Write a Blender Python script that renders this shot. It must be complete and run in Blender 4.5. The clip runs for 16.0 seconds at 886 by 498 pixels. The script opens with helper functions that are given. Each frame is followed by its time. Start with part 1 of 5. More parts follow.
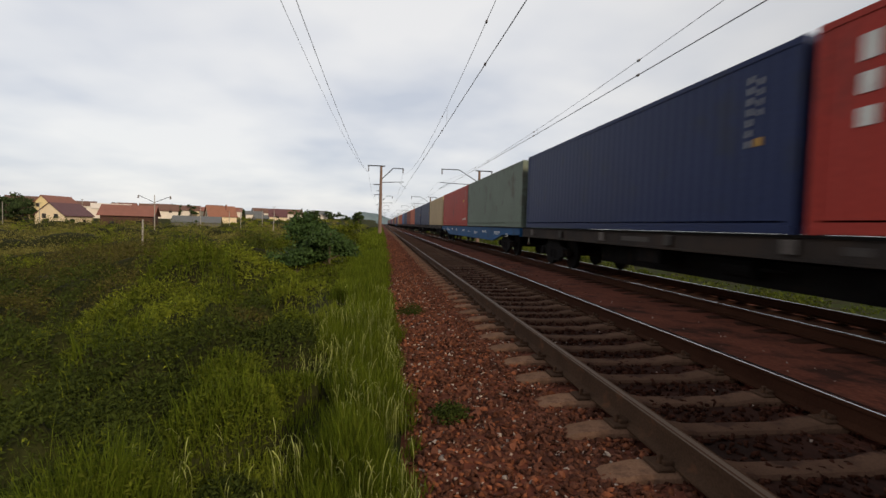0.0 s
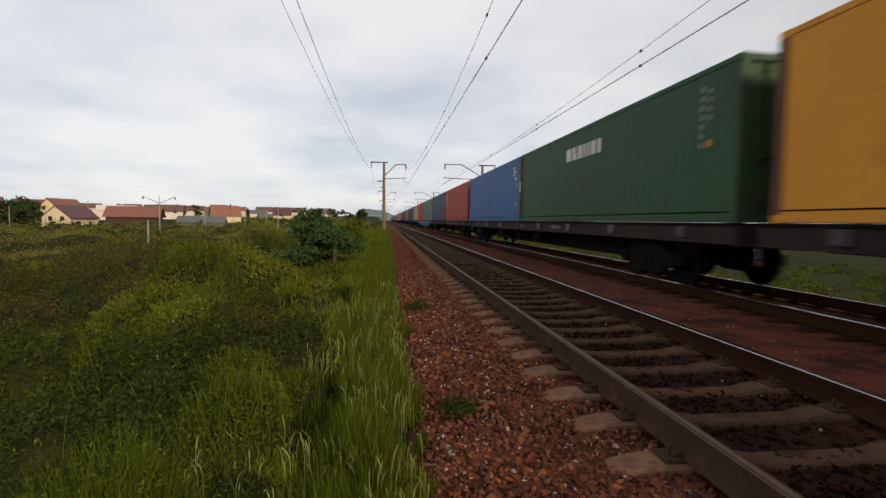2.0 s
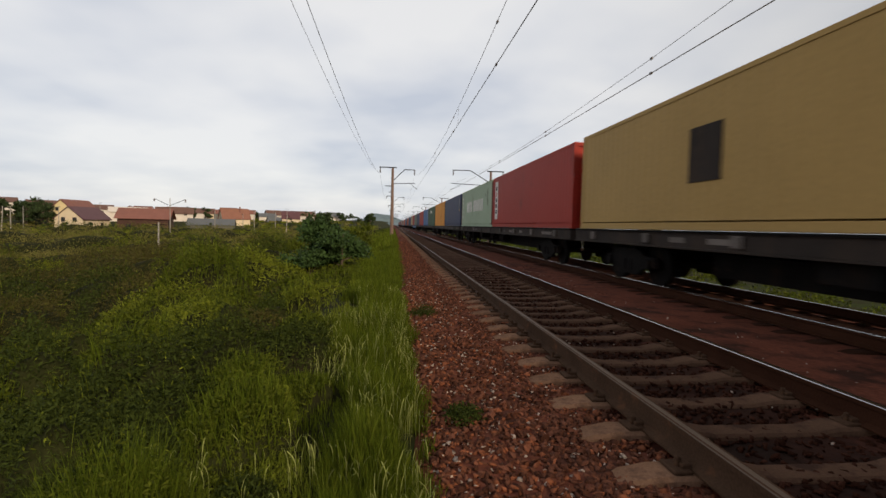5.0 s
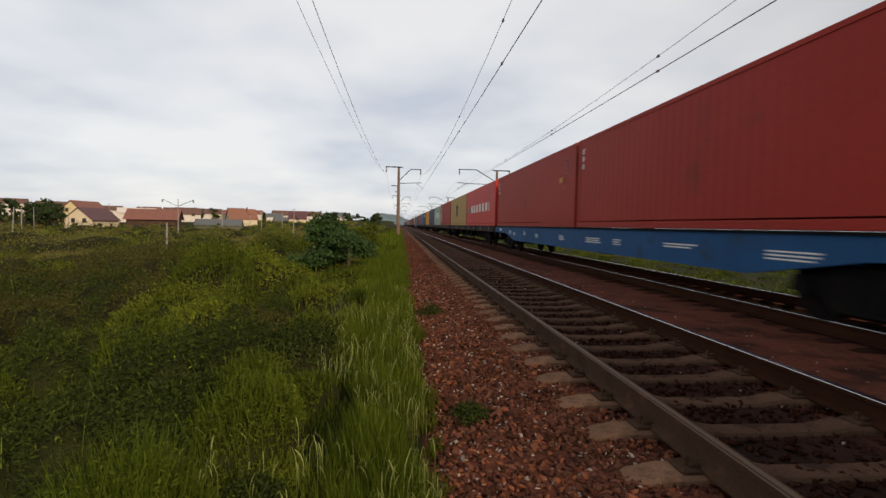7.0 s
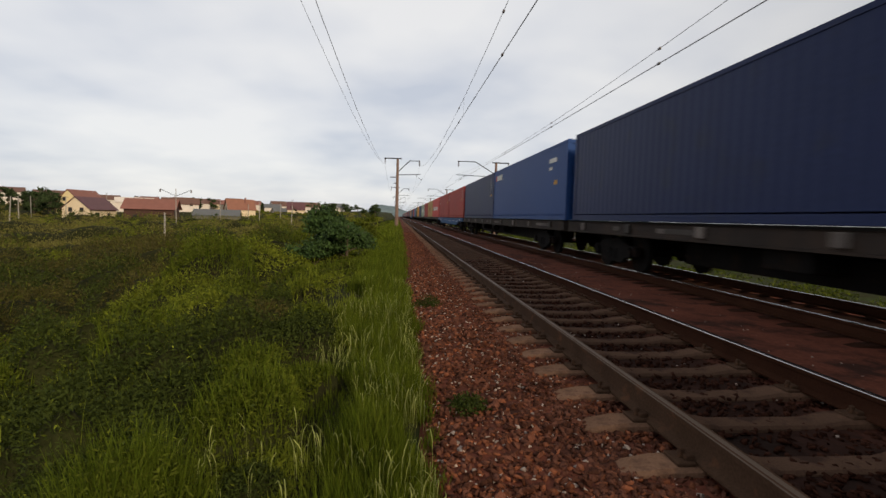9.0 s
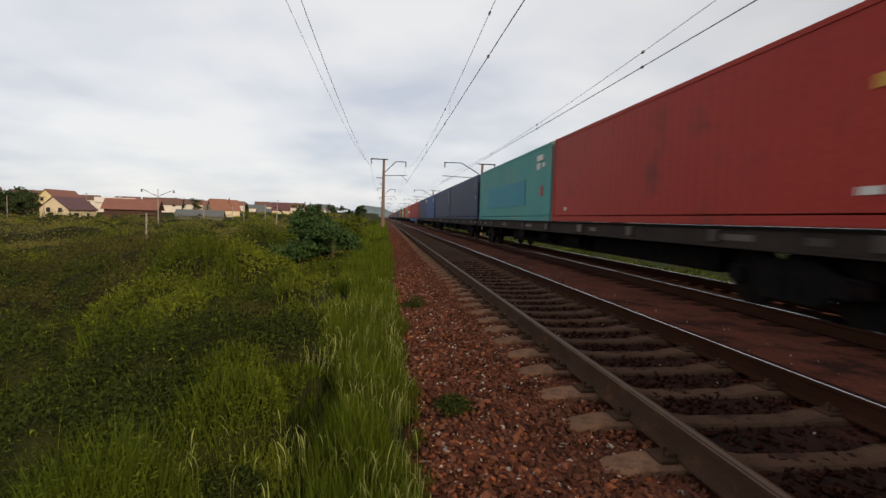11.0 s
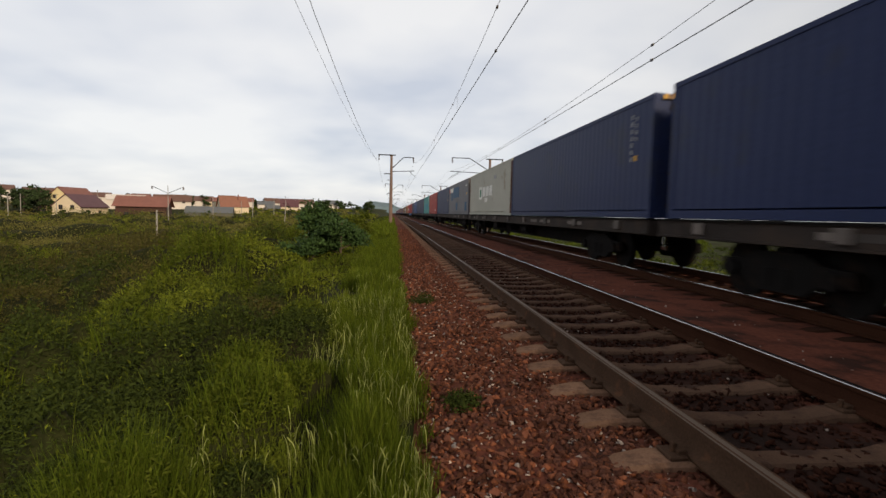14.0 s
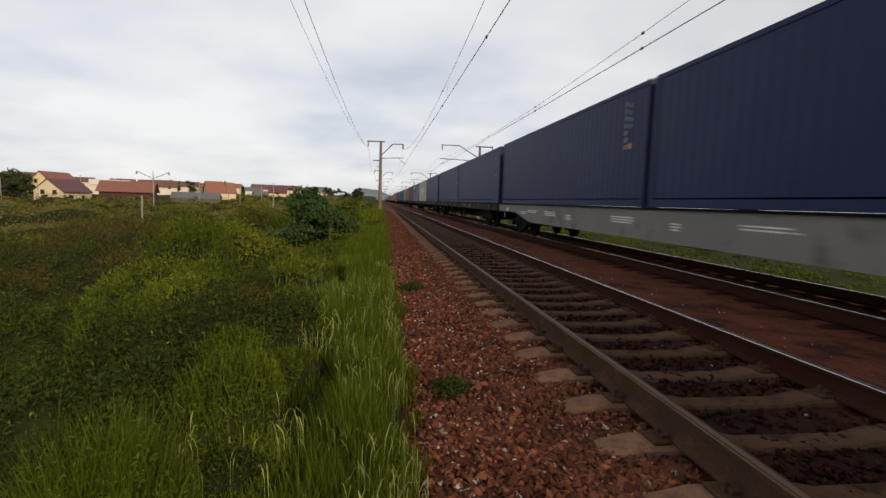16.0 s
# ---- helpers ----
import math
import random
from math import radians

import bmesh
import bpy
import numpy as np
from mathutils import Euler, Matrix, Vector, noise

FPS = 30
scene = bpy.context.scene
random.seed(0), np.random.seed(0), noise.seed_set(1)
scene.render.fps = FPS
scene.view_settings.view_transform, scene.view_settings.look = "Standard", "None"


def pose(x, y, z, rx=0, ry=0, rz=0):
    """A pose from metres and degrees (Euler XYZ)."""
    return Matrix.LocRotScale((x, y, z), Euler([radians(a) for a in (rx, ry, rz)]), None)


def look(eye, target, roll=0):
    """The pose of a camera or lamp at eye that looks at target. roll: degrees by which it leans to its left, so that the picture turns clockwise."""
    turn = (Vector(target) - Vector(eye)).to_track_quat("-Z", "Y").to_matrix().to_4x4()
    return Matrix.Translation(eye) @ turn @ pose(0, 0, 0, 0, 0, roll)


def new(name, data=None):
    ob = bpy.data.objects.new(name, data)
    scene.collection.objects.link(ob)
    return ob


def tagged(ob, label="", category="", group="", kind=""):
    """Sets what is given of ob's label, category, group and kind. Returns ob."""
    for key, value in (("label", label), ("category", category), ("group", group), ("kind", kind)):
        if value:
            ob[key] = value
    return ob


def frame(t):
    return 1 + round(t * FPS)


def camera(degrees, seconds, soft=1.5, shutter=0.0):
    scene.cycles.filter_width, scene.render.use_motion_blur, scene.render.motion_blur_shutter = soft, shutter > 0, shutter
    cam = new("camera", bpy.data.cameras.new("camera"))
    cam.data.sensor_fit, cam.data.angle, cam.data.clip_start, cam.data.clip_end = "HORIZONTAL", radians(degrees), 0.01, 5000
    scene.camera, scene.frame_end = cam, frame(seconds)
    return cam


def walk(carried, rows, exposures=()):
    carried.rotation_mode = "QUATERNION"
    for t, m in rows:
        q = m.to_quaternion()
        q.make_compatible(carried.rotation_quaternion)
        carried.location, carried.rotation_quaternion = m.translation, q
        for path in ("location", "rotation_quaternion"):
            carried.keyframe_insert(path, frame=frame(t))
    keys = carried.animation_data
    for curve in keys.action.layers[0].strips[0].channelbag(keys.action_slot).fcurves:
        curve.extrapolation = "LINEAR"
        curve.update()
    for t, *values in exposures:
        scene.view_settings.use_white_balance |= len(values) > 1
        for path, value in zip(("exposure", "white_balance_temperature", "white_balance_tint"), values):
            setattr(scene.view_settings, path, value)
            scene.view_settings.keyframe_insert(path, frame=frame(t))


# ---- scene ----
cam = camera(84.4, 16.0, soft=1.5, shutter=0.3)
walk(cam, [
    (0, pose(0.005, -0.003, 1.153, 87.23, -1.73, -7.16)),
    (0.5, pose(-0.004, 0.003, 1.153, 87.47, -1.64, -6.77)),
    (1, pose(-0.000, -0.001, 1.153, 87.43, -1.10, -6.49)),
    (1.5, pose(0.000, -0.001, 1.152, 86.95, -0.86, -6.70)),
    (2, pose(0.002, -0.001, 1.152, 86.68, -0.66, -6.71)),
    (2.5, pose(0.002, 0.001, 1.156, 86.96, -0.23, -6.74)),
    (3, pose(-0.002, 0.003, 1.155, 86.98, -1.23, -6.63)),
    (3.5, pose(-0.005, 0.004, 1.154, 87.38, -1.55, -6.43)),
    (4, pose(-0.002, 0.000, 1.154, 87.50, -1.45, -5.96)),
    (6.5, pose(-0.002, 0.001, 1.153, 86.93, -1.24, -5.63)),
    (7, pose(-0.003, -0.001, 1.151, 87.22, -1.12, -5.07)),
    (7.5, pose(-0.005, 0.002, 1.153, 86.43, -1.42, -5.10)),
    (8, pose(-0.005, 0.002, 1.151, 86.67, -1.76, -5.18)),
    (8.5, pose(-0.006, 0.001, 1.152, 86.27, -1.61, -5.16)),
    (11, pose(0.001, -0.003, 1.149, 86.45, -1.66, -6.83)),
    (11.5, pose(0.007, -0.001, 1.152, 86.03, -2.72, -10.01)),
    (12, pose(0.000, -0.000, 1.153, 86.16, -2.85, -10.79)),
    (12.5, pose(0.004, -0.001, 1.152, 86.46, -2.31, -10.05)),
    (13, pose(0.002, 0.000, 1.153, 86.05, -0.71, -8.55)),
    (13.5, pose(-0.001, 0.002, 1.155, 85.55, -0.84, -6.69)),
    (14, pose(-0.001, 0.002, 1.154, 85.90, -1.40, -5.92)),
    (14.5, pose(0.002, -0.003, 1.151, 86.28, -1.61, -6.35)),
    (15, pose(0.003, -0.003, 1.152, 85.97, -1.24, -6.26)),
    (15.5, pose(0.002, -0.002, 1.151, 85.49, -1.50, -6.65)),
    (16, pose(0.001, 0.002, 1.153, 84.48, -1.76, -7.14)),
], exposures=[(0, -0.03), (3.5, -0.01), (4, -0.07), (6.5, -0.04), (8.5, -0.05), (11, -0.03), (12, 0.0), (13.5, 0.03), (14, 0.03), (15, -0.05), (16, 0.02)])

# ---- plan (metres; z = 0 is the near track's rail top, y runs along the line) ----
RAIL_L, RAIL_R = 1.74, 3.33           # near track, rail centres
TRACK_A, TRACK_B = 2.535, 6.69        # track centres
FAR_DROP = -0.06                      # far track's rail top
BALLAST = -0.235
DECK = 1.16                           # wagon floor

# ---- sky and sun ----
SUN_AZ, SUN_EL = 150.0, 24.0          # degrees, from +y towards +x; above the horizon


def make_world():
    w = bpy.data.worlds.new("sky")
    scene.world = w
    w.use_nodes = True
    nt = w.node_tree
    nt.nodes.clear()
    N, L = nt.nodes.new, nt.links.new
    sky = N("ShaderNodeTexSky")
    sky.sky_type = "NISHITA"
    sky.sun_disc = False
    sky.sun_elevation = radians(SUN_EL)
    sky.sun_rotation = radians(SUN_AZ)
    skyl = N("ShaderNodeVectorMath"); skyl.operation = "SCALE"; skyl.inputs[3].default_value = 0.10
    L(sky.outputs[0], skyl.inputs[0])
    tc = N("ShaderNodeTexCoord")
    sep = N("ShaderNodeSeparateXYZ")
    L(tc.outputs["Generated"], sep.inputs[0])
    # flatten the cloud layer: direction divided by its height above the horizon
    up = N("ShaderNodeMath"); up.operation = "ADD"; up.inputs[1].default_value = 0.22
    ab = N("ShaderNodeMath"); ab.operation = "ABSOLUTE"
    L(sep.outputs[2], ab.inputs[0]); L(ab.outputs[0], up.inputs[0])
    dv = N("ShaderNodeVectorMath"); dv.operation = "DIVIDE"
    cmb = N("ShaderNodeCombineXYZ")
    for k in range(3):
        L(up.outputs[0], cmb.inputs[k])
    L(tc.outputs["Generated"], dv.inputs[0]); L(cmb.outputs[0], dv.inputs[1])
    n1 = N("ShaderNodeTexNoise"); n1.inputs["Scale"].default_value = 1.0; n1.inputs["Detail"].default_value = 3; n1.inputs["Roughness"].default_value = 0.5
    n2 = N("ShaderNodeTexNoise"); n2.inputs["Scale"].default_value = 2.6; n2.inputs["Detail"].default_value = 3
    L(dv.outputs[0], n1.inputs["Vector"]); L(dv.outputs[0], n2.inputs["Vector"])
    add = N("ShaderNodeMath"); add.operation = "MULTIPLY_ADD"; add.inputs[1].default_value = 0.35
    L(n2.outputs[0], add.inputs[0]); L(n1.outputs[0], add.inputs[2])
    ramp = N("ShaderNodeValToRGB")
    cr = ramp.color_ramp
    cr.elements[0].position, cr.elements[0].color = 0.50, (0.60, 0.635, 0.715, 1)
    cr.elements[1].position, cr.elements[1].color = 0.84, (0.90, 0.89, 0.885, 1)
    e = cr.elements.new(0.66); e.color = (0.765, 0.775, 0.81, 1)
    L(add.outputs[0], ramp.inputs[0])
    # thin bright cloud low on the open side; unseen sky behind is dimmed
    sd = Vector((math.sin(radians(SUN_AZ)) * math.cos(radians(SUN_EL)), math.cos(radians(SUN_AZ)) * math.cos(radians(SUN_EL)), math.sin(radians(SUN_EL))))
    dot = N("ShaderNodeVectorMath"); dot.operation = "DOT_PRODUCT"; dot.inputs[1].default_value = (-0.75, 0.64, 0.2)
    L(tc.outputs["Generated"], dot.inputs[0])
    gl = N("ShaderNodeMapRange"); gl.inputs[1].default_value = -0.85; gl.inputs[2].default_value = 0.55; gl.inputs[3].default_value = 0.40; gl.inputs[4].default_value = 1.03
    gl.interpolation_type = "SMOOTHSTEP"
    L(dot.outputs[1], gl.inputs[0])
    mul = N("ShaderNodeVectorMath"); mul.operation = "SCALE"
    # unseen sky overhead dims too, to deepen the shade on the ground
    hi = N("ShaderNodeMapRange"); hi.interpolation_type = "SMOOTHSTEP"
    hi.inputs[1].default_value = 0.42; hi.inputs[2].default_value = 0.95; hi.inputs[3].default_value = 1.0; hi.inputs[4].default_value = 0.5
    L(sep.outputs[2], hi.inputs[0])
    both = N("ShaderNodeMath"); both.operation = "MULTIPLY"
    L(gl.outputs[0], both.inputs[0]); L(hi.outputs[0], both.inputs[1])
    L(ramp.outputs[0], mul.inputs[0]); L(both.outputs[0], mul.inputs[3])
    mix = N("ShaderNodeMix"); mix.data_type = "RGBA"; mix.inputs[0].default_value = 0.88
    L(skyl.outputs[0], mix.inputs[6]); L(mul.outputs[0], mix.inputs[7])
    bg = N("ShaderNodeBackground"); bg.inputs[1].default_value = 1.0
    L(mix.outputs[2], bg.inputs[0])
    out = N("ShaderNodeOutputWorld")
    L(bg.outputs[0], out.inputs[0])
    s = bpy.data.lights.new("sun", "SUN")
    s.energy, s.angle, s.color = 3.0, radians(12), (1.0, 0.84, 0.62)
    so = new("sun", s)
    so.matrix_world = look(sd * 50, (0, 0, 0))


make_world()


# ---- materials ----
def surf(name, base, rough=0.8, var=0.25, scale=3.0, fine=60.0, bump=0.25, metal=0.0, island=0.0, obrand=0.0, spot=None, spot_at=0.62, spot_scale=2.0, spec=0.3, trans=0.0, stretch=None):
    """Principled surface: two scales of variation, optional stains, optional change from piece to piece."""
    m = bpy.data.materials.new(name)
    m.use_nodes = True
    nt = m.node_tree
    N, L = nt.nodes.new, nt.links.new
    b = nt.nodes["Principled BSDF"]
    b.inputs["Roughness"].default_value = rough
    b.inputs["Metallic"].default_value = metal
    b.inputs["Specular IOR Level"].default_value = spec
    tc = N("ShaderNodeTexCoord")
    src = tc.outputs["Object"]
    if stretch:
        mp = N("ShaderNodeMapping"); mp.inputs["Scale"].default_value = stretch
        L(src, mp.inputs[0]); src = mp.outputs[0]
    n1 = N("ShaderNodeTexNoise"); n1.inputs["Scale"].default_value = scale; n1.inputs["Detail"].default_value = 5
    n2 = N("ShaderNodeTexNoise"); n2.inputs["Scale"].default_value = fine; n2.inputs["Detail"].default_value = 3
    L(src, n1.inputs["Vector"]); L(src, n2.inputs["Vector"])
    av = N("ShaderNodeMath"); av.operation = "MULTIPLY_ADD"; av.inputs[1].default_value = 0.5
    hf = N("ShaderNodeMath"); hf.operation = "MULTIPLY"; hf.inputs[1].default_value = 0.5
    L(n2.outputs[0], hf.inputs[0]); L(n1.outputs[0], av.inputs[0]); L(hf.outputs[0], av.inputs[2])
    mr = N("ShaderNodeMapRange"); mr.inputs[1].default_value = 0.3; mr.inputs[2].default_value = 0.7
    mr.inputs[3].default_value = 1 - var; mr.inputs[4].default_value = 1 + var
    L(av.outputs[0], mr.inputs[0])
    fac = mr.outputs[0]
    if island or obrand:
        if island:
            g = N("ShaderNodeNewGeometry"); r = g.outputs["Random Per Island"]
        else:
            g = N("ShaderNodeObjectInfo"); r = g.outputs["Random"]
        m2 = N("ShaderNodeMapRange"); k = island or obrand
        m2.inputs[3].default_value = 1 - k; m2.inputs[4].default_value = 1 + k
        L(r, m2.inputs[0])
        pr = N("ShaderNodeMath"); pr.operation = "MULTIPLY"
        L(fac, pr.inputs[0]); L(m2.outputs[0], pr.inputs[1]); fac = pr.outputs[0]
    sc = N("ShaderNodeVectorMath"); sc.operation = "SCALE"; sc.inputs[0].default_value = base[:3]
    L(fac, sc.inputs[3])
    col = sc.outputs[0]
    if spot:
        n3 = N("ShaderNodeTexNoise"); n3.inputs["Scale"].default_value = spot_scale; n3.inputs["Detail"].default_value = 6; n3.inputs["Roughness"].default_value = 0.65
        L(src, n3.inputs["Vector"])
        ms = N("ShaderNodeMapRange"); ms.inputs[1].default_value = spot_at - 0.06; ms.inputs[2].default_value = spot_at + 0.08
        L(n3.outputs[0], ms.inputs[0])
        mx = N("ShaderNodeMix"); mx.data_type = "RGBA"; mx.inputs[7].default_value = (*spot, 1)
        L(ms.outputs[0], mx.inputs[0]); L(col, mx.inputs[6]); col = mx.outputs[2]
    L(col, b.inputs["Base Color"])
    if bump:
        bp = N("ShaderNodeBump"); bp.inputs["Strength"].default_value = bump; bp.inputs["Distance"].default_value = 0.02
        L(av.outputs[0], bp.inputs["Height"]); L(bp.outputs[0], b.inputs["Normal"])
    if trans:
        tr = N("ShaderNodeBsdfTranslucent"); L(col, tr.inputs[0])
        ad = N("ShaderNodeMixShader"); ad.inputs[0].default_value = trans
        L(b.outputs[0], ad.inputs[1]); L(tr.outputs[0], ad.inputs[2])
        L(ad.outputs[0], nt.nodes["Material Output"].inputs[0])
    return m


M = {
    "soil": surf("soil", (0.030, 0.027, 0.012), 0.95, 0.45, 0.35, 9, 0.6, spot=(0.035, 0.044, 0.012), spot_at=0.5, spot_scale=0.6, spec=0.04),
    "ballast": surf("ballast", (0.155, 0.053, 0.033), 0.95, 0.4, 1.2, 22, 1.0, spot=(0.055, 0.026, 0.019), spot_at=0.55, spot_scale=1.5, spec=0.04),
    "stone": surf("stone", (0.125, 0.051, 0.032), 0.9, 0.3, 9, 90, 0.4, island=0.55, spec=0.04),
    "stone_red": surf("stone_red", (0.23, 0.080, 0.040), 0.9, 0.3, 9, 90, 0.4, island=0.5, spec=0.04),
    "stone_pale": surf("stone_pale", (0.42, 0.33, 0.27), 0.85, 0.25, 9, 90, 0.4, island=0.35),
    "stone_dark": surf("stone_dark", (0.046, 0.018, 0.011), 0.9, 0.3, 9, 90, 0.4, island=0.5, spec=0.04),
    "stone_one": surf("stone_one", (0.17, 0.066, 0.040), 0.9, 0.3, 9, 90, 0.4, obrand=0.55, spec=0.04),
    "sleeper": surf("sleeper", (0.20, 0.112, 0.070), 0.92, 0.3, 4, 70, 0.4, obrand=0.15, spot=(0.10, 0.055, 0.038), spot_at=0.56, spot_scale=5, spec=0.04),
    # same sleeper, coloured darker to hold the shade under the train
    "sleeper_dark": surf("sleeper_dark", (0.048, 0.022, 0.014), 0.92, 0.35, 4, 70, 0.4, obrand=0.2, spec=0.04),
    "sleeper_far": surf("sleeper_far", (0.16, 0.095, 0.065), 0.92, 0.3, 4, 70, 0.4, island=0.2, spec=0.04),
    "rail_dark": surf("rail_dark", (0.044, 0.018, 0.010), 0.85, 0.3, 3, 60, 0.3, spec=0.03),
    "rail_side": surf("rail_side", (0.074, 0.042, 0.026), 0.8, 0.3, 3, 60, 0.3, spot=(0.13, 0.06, 0.032), spot_at=0.62, spot_scale=6, spec=0.04),
    "rail_top": surf("rail_top", (0.55, 0.53, 0.52), 0.22, 0.06, 2, 90, 0.03, metal=1.0),
    "rail_worn": surf("rail_worn", (0.12, 0.085, 0.062), 0.6, 0.15, 2, 90, 0.05, metal=0.3),
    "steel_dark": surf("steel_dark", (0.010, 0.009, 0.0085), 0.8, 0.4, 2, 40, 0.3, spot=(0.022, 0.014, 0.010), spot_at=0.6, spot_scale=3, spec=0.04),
    "wagon_grey": surf("wagon_grey", (0.036, 0.028, 0.024), 0.75, 0.35, 1.5, 30, 0.25, spec=0.1, spot=(0.05, 0.035, 0.027), spot_at=0.52, spot_scale=1.6),
    "bracket": surf("bracket", (0.11, 0.09, 0.078), 0.75, 0.3, 2, 30, 0.2, obrand=0.6),
    "wagon_pale": surf("wagon_pale", (0.20, 0.19, 0.175), 0.7, 0.2, 0.7, 30, 0.2, spot=(0.10, 0.075, 0.055), spot_at=0.62, spot_scale=1.2),
    "wagon_blue": surf("wagon_blue", (0.022, 0.085, 0.20), 0.6, 0.2, 0.7, 30, 0.15, spot=(0.03, 0.05, 0.08), spot_at=0.62, spot_scale=1.2, spec=0.1),
    "paint_white": surf("paint_white", (0.78, 0.75, 0.68), 0.6, 0.15, 2, 40, 0.1, spot=(0.40, 0.34, 0.28), spot_at=0.64, spot_scale=3),
    "paint_faded": surf("paint_faded", (0.34, 0.33, 0.33), 0.65, 0.2, 3, 40, 0.1),
    "paint_rosy": surf("paint_rosy", (0.42, 0.22, 0.19), 0.65, 0.2, 3, 40, 0.1),
    "paint_yellow": surf("paint_yellow", (0.62, 0.33, 0.05), 0.6, 0.15, 2, 40, 0.1),
    "paint_red": surf("paint_red", (0.45, 0.05, 0.05), 0.6, 0.15, 2, 40, 0.1),
    "paint_blue": surf("paint_blue", (0.022, 0.085, 0.17), 0.6, 0.15, 2, 40, 0.1),
    "paint_green": surf("paint_green", (0.03, 0.22, 0.10), 0.6, 0.15, 2, 40, 0.1),
    "paint_teal": surf("paint_teal", (0.03, 0.26, 0.33), 0.6, 0.15, 2, 40, 0.1),
    "concrete": surf("concrete", (0.34, 0.31, 0.28), 0.9, 0.2, 1.5, 40, 0.25, spot=(0.22, 0.17, 0.14), spot_at=0.6, spot_scale=1.0),
    "mast": surf("mast", (0.20, 0.13, 0.10), 0.85, 0.2, 1.5, 40, 0.25),
    "wire": surf("wire", (0.16, 0.15, 0.15), 0.5, 0.1, 5, 50, 0.0, metal=0.6),
    "insulator": surf("insulator", (0.12, 0.10, 0.10), 0.35, 0.1, 5, 50, 0.0),
    # sheet below the weeds, coloured dark to give the shade in their gaps
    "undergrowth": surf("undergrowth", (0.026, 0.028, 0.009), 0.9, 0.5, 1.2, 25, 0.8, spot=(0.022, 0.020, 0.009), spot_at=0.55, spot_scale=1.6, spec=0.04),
    "weed_light": surf("weed_light", (0.155, 0.176, 0.018), 0.65, 0.3, 0.6, 12, 0.0, island=0.28, trans=0.2, spec=0.04),
    "blade": surf("blade", (0.092, 0.122, 0.011), 0.6, 0.3, 0.9, 20, 0.0, island=0.3, trans=0.35, spec=0.04),
    "blade_light": surf("blade_light", (0.15, 0.178, 0.020), 0.6, 0.25, 0.9, 20, 0.0, island=0.3, trans=0.35, spec=0.04),
    "shrub_dark": surf("shrub_dark", (0.086, 0.074, 0.022), 0.7, 0.3, 0.3, 10, 0.0, island=0.25, trans=0.14, spec=0.04),
    "blade_dry": surf("blade_dry", (0.30, 0.32, 0.10), 0.7, 0.25, 2, 20, 0.0, island=0.35, trans=0.25, spec=0.04),
    "weed": surf("weed", (0.082, 0.098, 0.011), 0.65, 0.3, 0.6, 12, 0.0, island=0.28, trans=0.14, spec=0.04),
    "weed_dark": surf("weed_dark", (0.044, 0.058, 0.012), 0.7, 0.3, 0.4, 10, 0.0, island=0.28, trans=0.14, spec=0.04),
    # olive of far scrub, lightened so the colour carries distance haze
    "weed_olive": surf("weed_olive", (0.180, 0.160, 0.046), 0.7, 0.3, 0.3, 10, 0.0, island=0.2, trans=0.14, spec=0.04),
    "bush_leaf": surf("bush_leaf", (0.048, 0.084, 0.024), 0.5, 0.25, 1.5, 30, 0.0, island=0.4, trans=0.2, spec=0.1),
    "tree_leaf": surf("tree_leaf", (0.045, 0.065, 0.025), 0.7, 0.25, 0.3, 8, 0.0, island=0.4, trans=0.2, spec=0.04),
    "bark": surf("bark", (0.09, 0.065, 0.045), 0.9, 0.3, 3, 40, 0.6),
    "wall_cream": surf("wall_cream", (0.72, 0.58, 0.40), 0.85, 0.1, 0.4, 20, 0.1),
    "wall_yellow": surf("wall_yellow", (0.75, 0.60, 0.33), 0.85, 0.1, 0.4, 20, 0.1),
    "wall_white": surf("wall_white", (0.70, 0.62, 0.55), 0.85, 0.1, 0.4, 20, 0.1),
    "wall_brown": surf("wall_brown", (0.075, 0.036, 0.026), 0.8, 0.2, 0.5, 20, 0.2, stretch=(1, 1, 6)),
    "wall_grey": surf("wall_grey", (0.16, 0.15, 0.13), 0.85, 0.15, 0.4, 20, 0.1),
    "roof_plum": surf("roof_plum", (0.12, 0.055, 0.06), 0.6, 0.15, 0.5, 15, 0.2),
    "roof_rust": surf("roof_rust", (0.24, 0.10, 0.075), 0.65, 0.15, 0.5, 15, 0.2),
    "roof_orange": surf("roof_orange", (0.27, 0.12, 0.08), 0.7, 0.15, 0.5, 15, 0.2),
    "roof_grey": surf("roof_grey", (0.13, 0.135, 0.14), 0.7, 0.15, 0.5, 15, 0.2),
    "roof_brown": surf("roof_brown", (0.15, 0.08, 0.06), 0.7, 0.15, 0.5, 15, 0.2),
    "trim": surf("trim", (0.10, 0.055, 0.04), 0.6, 0.15, 2, 30, 0.1),
    "glass": surf("glass", (0.03, 0.035, 0.04), 0.08, 0.1, 1, 10, 0.0),
    "hill": surf("hill", (0.17, 0.22, 0.24), 1.0, 0.25, 0.006, 0.05, 0.0, spec=0.04),
}
